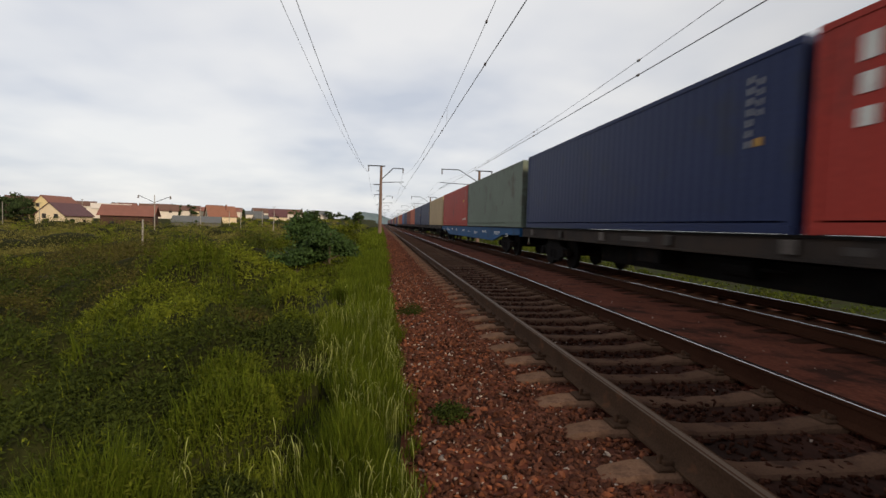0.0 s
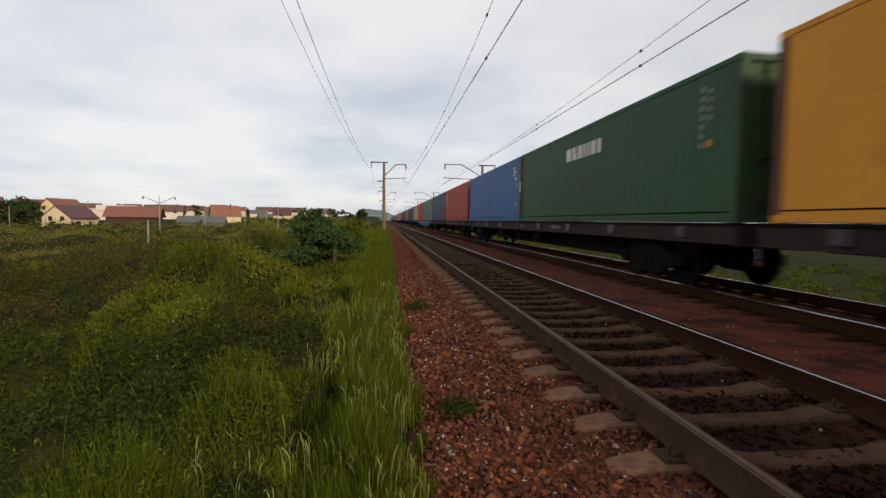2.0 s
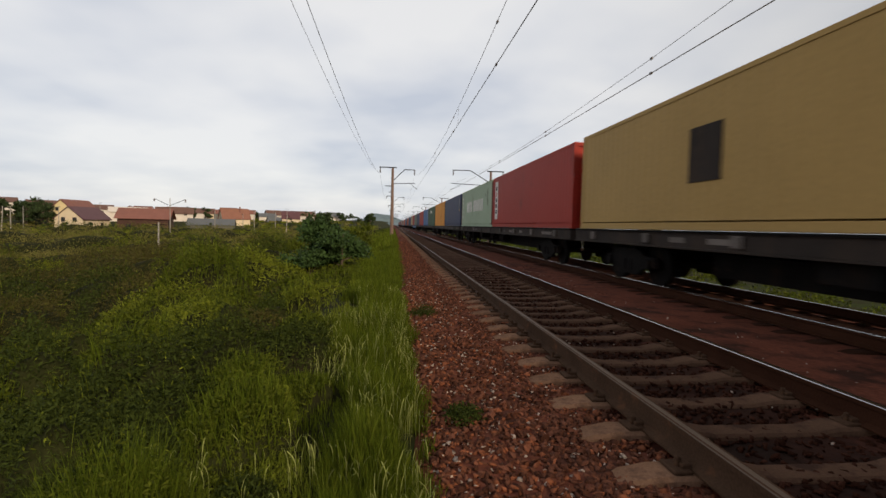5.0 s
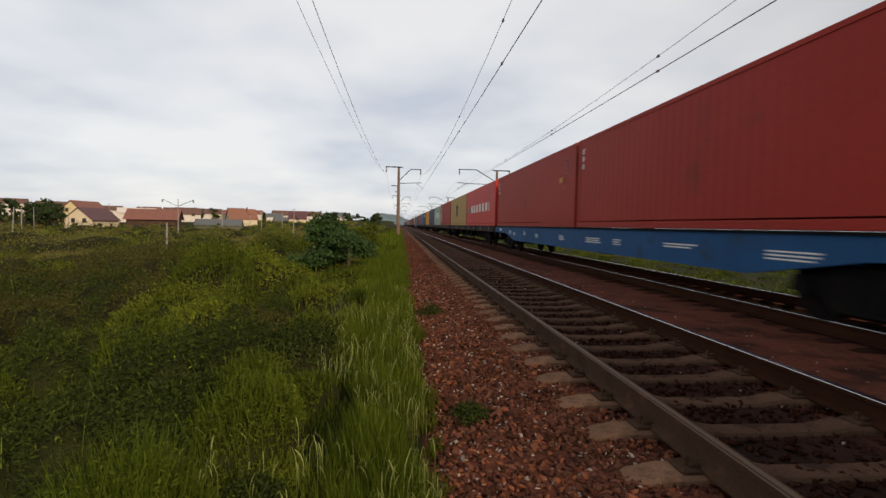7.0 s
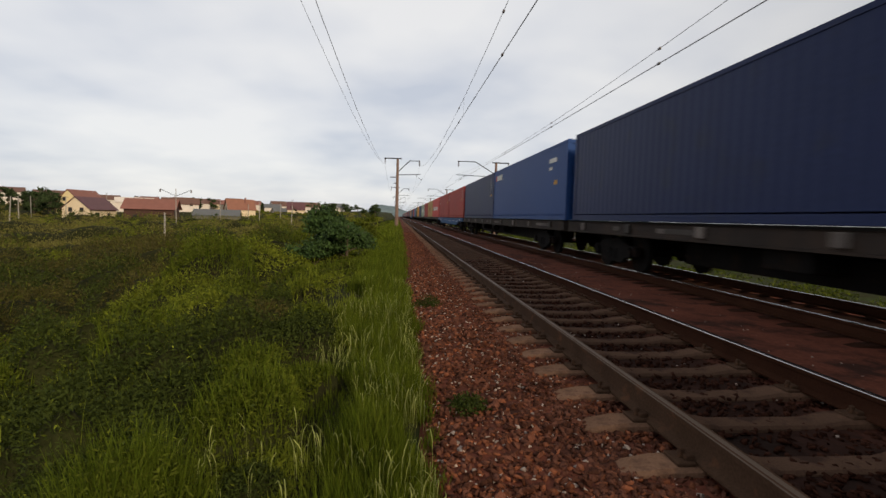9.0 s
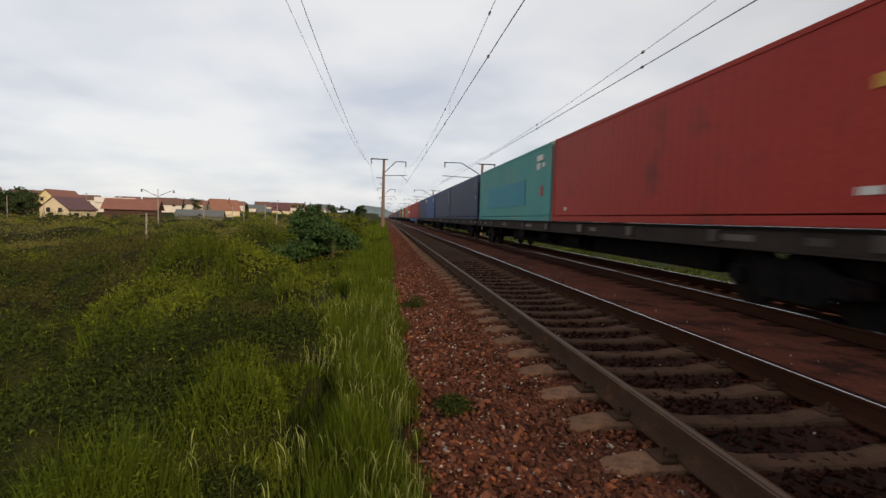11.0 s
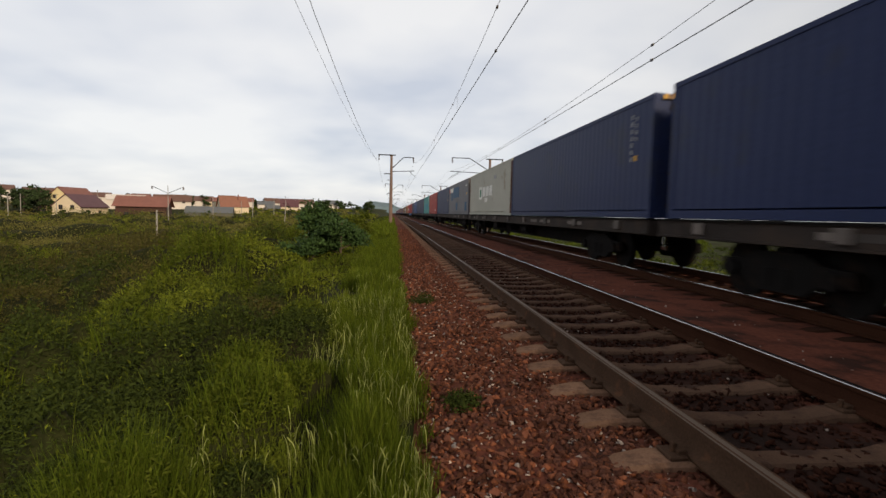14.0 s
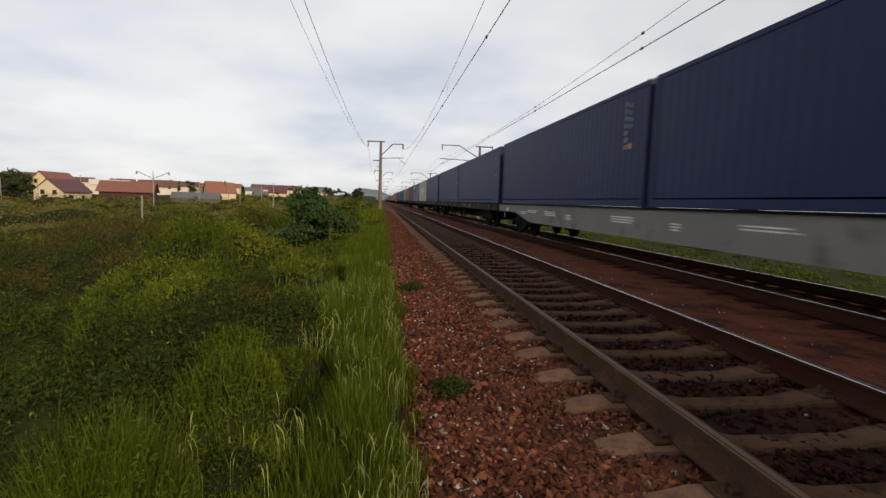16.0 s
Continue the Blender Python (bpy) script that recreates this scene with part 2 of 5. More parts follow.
PAINT = {
    "navy": surf("cont_navy", (0.023, 0.033, 0.090), 0.5, 0.18, 0.35, 14, 0.12, spot=(0.03, 0.036, 0.07), spot_at=0.6, spot_scale=0.8, spec=0.12),
    "blue": surf("cont_blue", (0.042, 0.128, 0.325), 0.5, 0.2, 0.35, 14, 0.12, spot=(0.035, 0.07, 0.17), spot_at=0.6, spot_scale=0.7, spec=0.12),
    "cobalt": surf("cont_cobalt", (0.022, 0.065, 0.215), 0.5, 0.15, 0.35, 14, 0.12, spec=0.12),
    "red": surf("cont_red", (0.42, 0.05, 0.036), 0.55, 0.2, 0.35, 14, 0.12, spot=(0.22, 0.045, 0.035), spot_at=0.6, spot_scale=0.7, spec=0.12),
    "maroon": surf("cont_maroon", (0.37, 0.036, 0.024), 0.55, 0.18, 0.35, 14, 0.12, spot=(0.24, 0.034, 0.024), spot_at=0.62, spot_scale=0.7, spec=0.12),
    "scarlet": surf("cont_scarlet", (0.58, 0.04, 0.03), 0.5, 0.15, 0.35, 14, 0.12, spec=0.12),
    "brown": surf("cont_brown", (0.24, 0.07, 0.05), 0.6, 0.2, 0.35, 14, 0.12, spec=0.12),
    "green": surf("cont_green", (0.045, 0.10, 0.05), 0.55, 0.2, 0.35, 14, 0.12, spot=(0.05, 0.075, 0.04), spot_at=0.6, spot_scale=0.7, spec=0.12),
    "sage": surf("cont_sage", (0.37, 0.455, 0.315), 0.6, 0.18, 0.35, 14, 0.12, spot=(0.13, 0.14, 0.09), spot_at=0.63, spot_scale=0.8, spec=0.12),
    "greygreen": surf("cont_greygreen", (0.17, 0.20, 0.155), 0.6, 0.2, 0.35, 14, 0.12, spot=(0.12, 0.11, 0.085), spot_at=0.6, spot_scale=0.8, spec=0.12),
    "yellow": surf("cont_yellow", (0.78, 0.33, 0.045), 0.6, 0.15, 0.35, 14, 0.12, spot=(0.50, 0.21, 0.04), spot_at=0.58, spot_scale=0.5, spec=0.12),
    "tan": surf("cont_tan", (0.46, 0.29, 0.10), 0.6, 0.15, 0.35, 14, 0.12, spec=0.12),
    "cream": surf("cont_cream", (0.50, 0.36, 0.20), 0.6, 0.15, 0.35, 14, 0.12, spec=0.12),
    "teal": surf("cont_teal", (0.10, 0.34, 0.31), 0.6, 0.2, 0.35, 14, 0.12, spot=(0.24, 0.30, 0.22), spot_at=0.6, spot_scale=0.7, spec=0.12),
    "grey": surf("cont_grey", (0.19, 0.185, 0.195), 0.6, 0.2, 0.35, 14, 0.12, spot=(0.15, 0.13, 0.115), spot_at=0.6, spot_scale=0.7, spec=0.12),
    "silver": surf("cont_silver", (0.46, 0.44, 0.36), 0.6, 0.15, 0.35, 14, 0.12, spot=(0.30, 0.24, 0.17), spot_at=0.63, spot_scale=0.8, spec=0.12),
    "orange": surf("cont_orange", (0.50, 0.12, 0.05), 0.55, 0.2, 0.35, 14, 0.12, spec=0.12),
}


def grease_shade_strip(m, centres=(0.0,), most=0.5):
    """Grease dropped between the rails darkens the middle of each track; the dark mix also holds the shade there."""
    nt = m.node_tree
    N, L = nt.nodes.new, nt.links.new
    b = nt.nodes["Principled BSDF"]
    src = b.inputs["Base Color"].links[0].from_socket
    tc = N("ShaderNodeTexCoord"); sp = N("ShaderNodeSeparateXYZ"); nz = N("ShaderNodeTexNoise"); nz.inputs["Scale"].default_value = 7.0
    ad = N("ShaderNodeMath"); ad.operation = "MULTIPLY_ADD"; ad.inputs[1].default_value = 0.35
    mr = N("ShaderNodeMapRange"); mr.inputs[1].default_value = 0.72; mr.inputs[2].default_value = 1.0; mr.inputs[3].default_value = most; mr.inputs[4].default_value = 0.0
    mx = N("ShaderNodeMix"); mx.data_type = "RGBA"; mx.inputs[7].default_value = (0.022, 0.015, 0.012, 1)
    L(tc.outputs["Object"], sp.inputs[0]); L(tc.outputs["Object"], nz.inputs["Vector"])
    dist = sp.outputs[0]
    for i, c in enumerate(centres):
        sb = N("ShaderNodeMath"); sb.operation = "SUBTRACT"; sb.inputs[1].default_value = c
        a1 = N("ShaderNodeMath"); a1.operation = "ABSOLUTE"
        L(sp.outputs[0], sb.inputs[0]); L(sb.outputs[0], a1.inputs[0])
        if i:
            mn = N("ShaderNodeMath"); mn.operation = "MINIMUM"
            L(dist, mn.inputs[0]); L(a1.outputs[0], mn.inputs[1]); dist = mn.outputs[0]
        else:
            dist = a1.outputs[0]
    L(nz.outputs[0], ad.inputs[0]); L(dist, ad.inputs[2]); L(ad.outputs[0], mr.inputs[0])
    L(mr.outputs[0], mx.inputs[0]); L(src, mx.inputs[6]); L(mx.outputs[2], b.inputs["Base Color"])


grease_shade_strip(M["sleeper"])
# stronger mix: the train's shade goes into the grease colour
grease_shade_strip(M["ballast"], (TRACK_A, TRACK_B), 0.85)
RUST = surf("rust_edge", (0.15, 0.07, 0.045), 0.8, 0.35, 2, 30, 0.2)


# ---- mesh helpers ----
def mesh_of(name, verts, faces, mats, index=None):
    me = bpy.data.meshes.new(name)
    me.from_pydata([tuple(v) for v in verts], [], faces)
    for m in mats:
        me.materials.append(m)
    if index is not None:
        me.polygons.foreach_set("material_index", index)
    me.update()
    return me


def part(name, bm, material, parent, label=""):
    me = bm
    if isinstance(bm, bmesh.types.BMesh):
        me = bpy.data.meshes.new(name)
        bm.to_mesh(me)
        bm.free()
        me.materials.append(material)
    ob = new(name, me)
    ob.parent = parent
    if label:
        ob["label"] = label
    return ob


def box(bm, x0, x1, y0, y1, z0, z1, bevel=0.0):
    vs = [bm.verts.new((x, y, z)) for x in (x0, x1) for y in (y0, y1) for z in (z0, z1)]
    fs = [bm.faces.new([vs[i] for i in q]) for q in ((0, 1, 3, 2), (4, 6, 7, 5), (0, 4, 5, 1), (2, 3, 7, 6), (0, 2, 6, 4), (1, 5, 7, 3))]
    if bevel:
        es = list({e for f in fs for e in f.edges})
        bmesh.ops.bevel(bm, geom=es, offset=bevel, segments=1, affect="EDGES")
    return bm


def boxes(*bs, bevel=0.0):
    bm = bmesh.new()
    for b in bs:
        box(bm, *b, bevel=bevel)
    return bm


def tube(bm, a, b, r0, r1=None, n=8):
    a, b = Vector(a), Vector(b)
    r1 = r0 if r1 is None else r1
    d = (b - a).normalized()
    u = d.orthogonal().normalized()
    v = d.cross(u)
    ra = [bm.verts.new(a + r0 * (math.cos(2 * math.pi * k / n) * u + math.sin(2 * math.pi * k / n) * v)) for k in range(n)]
    rb = [bm.verts.new(b + r1 * (math.cos(2 * math.pi * k / n) * u + math.sin(2 * math.pi * k / n) * v)) for k in range(n)]
    for k in range(n):
        bm.faces.new((ra[k], ra[(k + 1) % n], rb[(k + 1) % n], rb[k]))
    bm.faces.new(ra[::-1])
    bm.faces.new(rb)
    return bm


def extrude_profile(bm, pts, y0, y1, axis="y"):
    """A closed outline in x, z drawn out along y."""
    a = [bm.verts.new((x, y0, z)) for x, z in pts]
    b = [bm.verts.new((x, y1, z)) for x, z in pts]
    n = len(pts)
    for k in range(n):
        bm.faces.new((a[k], b[k], b[(k + 1) % n], a[(k + 1) % n]))
    bm.faces.new(a)
    bm.faces.new(b[::-1])
    return bm


def np_mesh(name, verts, faces, mat, kind="stuff", label="", category=""):
    """One joined mesh from arrays: verts (n, 3), faces (m, k)."""
    me = bpy.data.meshes.new(name)
    verts = np.asarray(verts, np.float32)
    faces = np.asarray(faces, np.int32)
    k = faces.shape[1]
    me.vertices.add(len(verts))
    me.vertices.foreach_set("co", verts.ravel())
    me.loops.add(faces.size)
    me.loops.foreach_set("vertex_index", faces.ravel())
    me.polygons.add(len(faces))
    me.polygons.foreach_set("loop_start", np.arange(0, faces.size, k, dtype=np.int32))
    me.materials.append(mat)
    me.update(calc_edges=True)
    ob = new(name, me)
    return tagged(ob, label, category, "", kind)


# ---- ground ----
PX = np.array([-900, -300, -120, -60, -25, -16, -11, -7, -4, -2, -0.8, 0.1, 0.5, 9.2, 10.5, 13, 16, 40, 200, 900.0])
PZ = np.array([-3.9, -3.9, -3.9, -3.9, -3.8, -3.3, -2.6, -1.75, -1.05, -0.66, -0.42, -0.32, -0.42, -0.42, -0.75, -1.1, -1.3, -1.4, -1.5, -1.5])


def ground_z(x, y):
    z = np.interp(x, PX, PZ)
    d = np.hypot(x, y)
    left = np.clip((-x - 8) / 20, 0, 1)
    rise = np.interp(d, [0, 190, 215, 290, 420, 900, 3000], [0, 0, 0.3, 4.6, 6.4, 12, 20])
    return z + left * rise


def make_ground():
    xs = np.unique(np.concatenate([PX, np.linspace(-30, 20, 60), np.linspace(-300, -30, 40), np.linspace(20, 400, 12), [-2500, -1500, 1500, 2500]]))
    ys = np.unique(np.concatenate([np.linspace(-60, 80, 70), np.linspace(80, 460, 48), [-2500, -600, -200, 700, 1100, 1800, 2600]]))
    X, Y = np.meshgrid(xs, ys)
    Z = ground_z(X, Y)
    rng = np.random.RandomState(3)
    bank = (X < -1.0) & (np.hypot(X, Y) < 400)
    Z = Z + bank * rng.uniform(-0.12, 0.12, X.shape)
    n, m = X.shape
    idx = np.arange(n * m).reshape(n, m)
    f = np.stack([idx[:-1, :-1], idx[:-1, 1:], idx[1:, 1:], idx[1:, :-1]], -1).reshape(-1, 4)
    np_mesh("ground", np.stack([X, Y, Z], -1).reshape(-1, 3), f, M["soil"], "structure", "rough soil of the embankment and field under weeds", "ground")


make_ground()


def make_ballast():
    rng = np.random.RandomState(5)
    xs = np.array([0.16, 0.3, 0.6, 0.9, 1.2, 1.5, 1.9, 2.5, 3.1, 3.6, 4.0, 4.4, 4.8, 5.2, 5.6, 6.0, 6.7, 7.4, 8.0, 8.5, 9.0, 9.6, 10.3])
    zs = np.array([-0.34, -0.28, -0.26, -0.245, -0.235, -0.235, -0.24, -0.25, -0.24, -0.235, -0.235, -0.245, -0.255, -0.268, -0.272, -0.276, -0.278, -0.276, -0.275, -0.29, -0.36, -0.5, -0.78])
    ys = np.concatenate([np.linspace(-30, 1, 12), np.linspace(1.3, 30, 110), np.linspace(31, 200, 80), [260, 400, 700, 1300, 2400]])
    X, Y = np.meshgrid(xs, ys)
    Z = np.tile(zs, (len(ys), 1)) + rng.uniform(-0.012, 0.012, X.shape)
    n, m = X.shape
    idx = np.arange(n * m).reshape(n, m)
    f = np.stack([idx[:-1, :-1], idx[:-1, 1:], idx[1:, 1:], idx[1:, :-1]], -1).reshape(-1, 4)
    np_mesh("track_bed", np.stack([X, Y, Z], -1).reshape(-1, 3), f, M["ballast"], "structure", "bed of reddish-brown crushed stone ballast under both tracks", "track bed")


make_ballast()

# ---- track: rails and sleepers ----
RAIL = [(-0.066, -0.18), (0.066, -0.18), (0.066, -0.168), (0.012, -0.145), (0.009, -0.05), (0.034, -0.037), (0.036, -0.006), (0.032, -0.001), (0.017, 0.0), (-0.017, 0.0), (-0.032, -0.001), (-0.036, -0.006), (-0.034, -0.037), (-0.009, -0.05), (-0.012, -0.145), (-0.066, -0.168)]


def make_rail(x, dz, top, label, side="rail_dark"):
    bm = bmesh.new()
    for y0, y1 in ((-60, 1600),):
        extrude_profile(bm, [(x + a, b + dz) for a, b in RAIL], y0, y1)
    me = bpy.data.meshes.new("rail")
    bm.normal_update()
    bmesh.ops.recalc_face_normals(bm, faces=bm.faces)
    for f in bm.faces:
        c = f.calc_center_median()
        f.material_index = 1 if (abs(c.x - x) < 0.012 or abs(c.x - x) > 0.031) and c.z > dz - 0.007 and f.normal.z > 0.3 else 0
    bm.to_mesh(me)
    bm.free()
    me.materials.append(M[side])
    me.materials.append(top)
    return tagged(new("rail", me), label, "rail", "rails of the two tracks", "structure")


make_rail(RAIL_L, 0, M["rail_worn"], "rust-brown steel rail with a dull worn head", "rail_side")
make_rail(RAIL_R, 0, M["rail_top"], "rust-brown steel rail with a shiny head")
make_rail(TRACK_B - 0.795, FAR_DROP, M["rail_top"], "dark steel rail with a bright head under the train")
make_rail(TRACK_B + 0.795, FAR_DROP, M["rail_top"], "dark steel rail with a bright head under the train")


def sleeper_mesh():
    """Concrete sleeper: raised, sloping rail seats, a lower waist and chamfered edges."""
    xs = [-1.35, -1.29, -1.22, -1.05, -0.55, -0.35, 0.35, 0.55, 1.05, 1.22, 1.29, 1.35]
    zt = [-0.275, -0.232, -0.205, -0.182, -0.178, -0.212, -0.212, -0.178, -0.182, -0.205, -0.232, -0.275]
    wt = [0.06, 0.085, 0.10, 0.112, 0.112, 0.10, 0.10, 0.112, 0.112, 0.10, 0.085, 0.06]
    v, f = [], []
    for x, z, w in zip(xs, zt, wt):
        v += [(x, -w - 0.025, -0.34), (x, -w, z - 0.018), (x, -w + 0.022, z), (x, w - 0.022, z), (x, w, z - 0.018), (x, w + 0.025, -0.34)]
    for i in range(len(xs) - 1):
        for k in range(5):
            a = i * 6 + k
            f.append((a, a + 6, a + 7, a + 1))
    f.append((0, 1, 2, 3, 4, 5))
    n = (len(xs) - 1) * 6
    f.append((n + 5, n + 4, n + 3, n + 2, n + 1, n))
    return v, f


SV, SF = sleeper_mesh()
SLEEPER = mesh_of("sleeper", SV, SF, [M["sleeper"]])
SLEEPER_SHADED = mesh_of("sleeper", SV, SF, [M["sleeper_dark"]])
STEP, FIRST = 0.56, 2.55
CLIP_BOX = {"tie_plate": (0.06, 0.17, -0.08, 0.08, -0.185, -0.160), "rail_clip": (0.05, 0.11, -0.045, 0.045, -0.172, -0.135), "bolt": (0.095, 0.125, -0.015, 0.015, -0.165, -0.105)}
CLIPS = {}
for nm, b in CLIP_BOX.items():
    bm = boxes(b, bevel=0.006)
    CLIPS[nm] = bpy.data.meshes.new(nm)
    bm.to_mesh(CLIPS[nm])
    bm.free()
    CLIPS[nm].materials.append(M["rail_side"])


def make_sleepers():
    rng = random.Random(4)
    for cx, dz, n, lab in ((TRACK_A, 0, 170, "grey-brown concrete sleeper half sunk in red ballast"), (TRACK_B, FAR_DROP - 0.012, 110, "concrete sleeper under the train, coloured dark for its shade")):
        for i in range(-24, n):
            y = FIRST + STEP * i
            ob = tagged(new("sleeper", SLEEPER if cx == TRACK_A else SLEEPER_SHADED), lab, "sleeper", "sleepers of the two tracks")
            ob.matrix_basis = pose(cx + rng.uniform(-0.02, 0.02), y + rng.uniform(-0.015, 0.015), dz + rng.uniform(-0.006, 0.004), rng.uniform(-1, 1), 0, rng.uniform(-0.8, 0.8))
            if i < 34 and cx == TRACK_A:
                for rx in (-0.795, 0.795):
                    for sx in (-1, 1):
                        for nm in ("tie_plate", "rail_clip", "bolt"):
                            p = new(nm, CLIPS[nm])
                            p.parent = ob
                            p.matrix_basis = pose(rx, 0, 0) @ Matrix.Diagonal((sx, 1, 1, 1))
    V, F = [], []
    base = np.array(SV)
    for cx, dz, n in ((TRACK_A, 0, 170), (TRACK_B, FAR_DROP, 110)):
        for i in range(n, 420):
            k = len(V) * len(SV)
            V.append(base + [cx, FIRST + STEP * i, dz])
            F += [tuple(a + k for a in q) for q in SF]
    me = bpy.data.meshes.new("distant_sleepers")
    me.from_pydata(np.concatenate(V).tolist(), [], F)
    me.materials.append(M["sleeper_far"])
    tagged(new("distant_sleepers", me), "far run of concrete sleepers in the ballast", "sleepers", "", "stuff")
    # rail fastenings: plate, two clips and bolts at each crossing
    V, F = [], []
    bq = ((0, 1, 3, 2), (4, 6, 7, 5), (0, 4, 5, 1), (2, 3, 7, 6), (0, 2, 6, 4), (1, 5, 7, 3))
    for rx, n in ((RAIL_L, 90), (RAIL_R, 90)):
        for i in range(34, n):
            y = FIRST + STEP * i
            for sx in (-1, 1):
                for (a, b, c, d, e, g) in ((0.06, 0.17, -0.08, 0.08, -0.185, -0.160), (0.05, 0.11, -0.045, 0.045, -0.172, -0.135), (0.095, 0.125, -0.015, 0.015, -0.165, -0.105)):
                    k = len(V)
                    x0, x1 = sorted((rx + sx * a, rx + sx * b))
                    V += [(x, yy, z) for x in (x0, x1) for yy in (y + c, y + d) for z in (e, g)]
                    F += [tuple(k + j for j in q) for q in bq]
    me = bpy.data.meshes.new("rail_fastenings")
    me.from_pydata(V, [], F)
    me.materials.append(M["rail_side"])
    tagged(new("rail_fastenings", me), "rusty rail clips and bolts on the sleepers", "fastenings", "", "stuff")


make_sleepers()


# ---- wagons and containers ----
LEN, HIGH, WIDE = 12.19, 2.66, 2.44


def strip_mesh(name, pts, z0, z1):
    """An upright sheet along a path in x, y."""
    v = [(x, y, z) for x, y in pts for z in (z0, z1)]
    f = [(2 * i, 2 * i + 2, 2 * i + 3, 2 * i + 1) for i in range(len(pts) - 1)]
    return v, f


def shared(name, bm_or_vf):
    me = bpy.data.meshes.new(name)
    if isinstance(bm_or_vf, tuple):
        me.from_pydata(bm_or_vf[0], [], bm_or_vf[1])
    else:
        bmesh.ops.recalc_face_normals(bm_or_vf, faces=bm_or_vf.faces)
        bm_or_vf.to_mesh(me)
        bm_or_vf.free()
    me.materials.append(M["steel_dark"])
    me.update()
    return me


def container_meshes():
    """Parts of a 40-foot box; origin at the middle of its front end, floor level; it reaches back to y = -LEN."""
    hw = WIDE / 2
    # corrugated sides with trapezoid waves
    def waves(side):
        pts, y = [], -0.16
        n = 43
        p = (LEN - 0.32) / n
        for i in range(n):
            y0 = -0.16 - i * p
            for fr, dx in ((0, 0), (0.26, 0), (0.5, 0.006), (0.76, 0.006)):
                pts.append((side * (hw - 0.012 - dx), y0 - fr * p))
        pts.append((side * (hw - 0.012), -LEN + 0.16))
        return strip_mesh("side", pts, 0.196, HIGH - 0.09)
    def end_wave(y, d):
        pts = []
        n = 9
        p = (WIDE - 0.3) / n
        for i in range(n):
            x0 = -hw + 0.15 + i * p
            for fr, dy in ((0, 0), (0.3, 0), (0.5, 0.045), (0.8, 0.045)):
                pts.append((x0 + fr * p, y + d * dy))
        pts.append((hw - 0.15, y))
        return strip_mesh("end", pts, 0.16, HIGH - 0.1)
    C = {}
    C["side_panel_a"] = shared("side_panel", waves(-1))
    C["side_panel_b"] = shared("side_panel", waves(1))
    C["front_wall"] = shared("front_wall", end_wave(-0.06, -1))
    # roof with shallow ribs
    v, f = [], []
    nr = 40
    for i in range(nr + 1):
        y = -0.06 - i * (LEN - 0.12) / nr
        z = HIGH - 0.03 - (0.018 if i % 2 else 0)
        v += [(-hw + 0.05, y, z), (hw - 0.05, y, z)]
    f = [(2 * i, 2 * i + 1, 2 * i + 3, 2 * i + 2) for i in range(nr)]
    C["roof"] = shared("roof", (v, f))
    C["floor"] = shared("floor", boxes((-hw + 0.06, hw - 0.06, -LEN + 0.06, -0.06, 0.10, 0.16)))
    for k, s in (("a", -1), ("b", 1)):
        x0, x1 = sorted((s * (hw - 0.06), s * hw))
        C["top_rail_" + k] = shared("top_rail", boxes((x0, x1, -LEN + 0.15, -0.15, HIGH - 0.095, HIGH - 0.01)))
        C["bottom_rail_" + k] = shared("bottom_rail", boxes((x0, x1, -LEN + 0.15, -0.15, 0.024, 0.17)))
        for e, y0, y1 in (("f", -0.16, 0.0), ("r", -LEN, -LEN + 0.16)):
            C["corner_post_" + k + e] = shared("corner_post", boxes((*sorted((s * (hw - 0.15), s * (hw + 0.001))), y0, y1, 0.12, HIGH - 0.12)))
            for q, z0, z1 in (("t", HIGH - 0.12, HIGH), ("b", 0.0, 0.12)):
                C["corner_casting_" + k + e + q] = shared("corner_casting", boxes((*sorted((s * (hw - 0.165), s * (hw + 0.004))), y0 - (0.004 if e == "r" else 0), y1 + (0.004 if e == "f" else 0), z0, z1), bevel=0.008))
        xa, xb = sorted((s * 0.012, s * (hw - 0.15)))
        bm = boxes((xa, xb, -LEN + 0.05, -LEN + 0.10, 0.16, HIGH - 0.1))
        for z in (0.5, 1.05, 1.6, 2.1):
            box(bm, xa + 0.05, xb - 0.05, -LEN + 0.035, -LEN + 0.055, z, z + 0.22)
        C["door_" + k] = shared("door", bm)
        for j, fx in enumerate((0.30, 0.78)):
            bm = bmesh.new()
            tube(bm, (s * fx, -LEN + 0.02, 0.10), (s * fx, -LEN + 0.02, HIGH - 0.08), 0.02, n=6)
            for z in (0.25, 0.95, 1.7, 2.35):
                box(bm, s * fx - 0.04, s * fx + 0.04, -LEN + 0.005, -LEN + 0.06, z, z + 0.07)
            box(bm, s * fx - 0.02, s * fx + 0.30 if s < 0 else s * fx + 0.02, -LEN - 0.005, -LEN + 0.02, 1.0, 1.05)
            C["lock_rod_" + k + str(j)] = shared("lock_rod", bm)
    for e, y0, y1 in (("f", -0.10, 0.0), ("r", -LEN, -LEN + 0.10)):
        C["header_" + e] = shared("end_header", boxes((-hw + 0.165, hw - 0.165, y0, y1, HIGH - 0.12, HIGH - 0.01)))
        C["sill_" + e] = shared("end_sill", boxes((-hw + 0.165, hw - 0.165, y0, y1, 0.02, 0.16)))
    return C


CM = container_meshes()


def plate(parent, name, mat, y0, y1, z0, z1, x=-WIDE / 2, dx=0.006):
    """A painted mark on the side that faces the near track; y counts back from the front end."""
    bm = boxes((x - dx, x + 0.012, -y1, -y0, z0, z1))
    return part(name, bm, mat, parent)


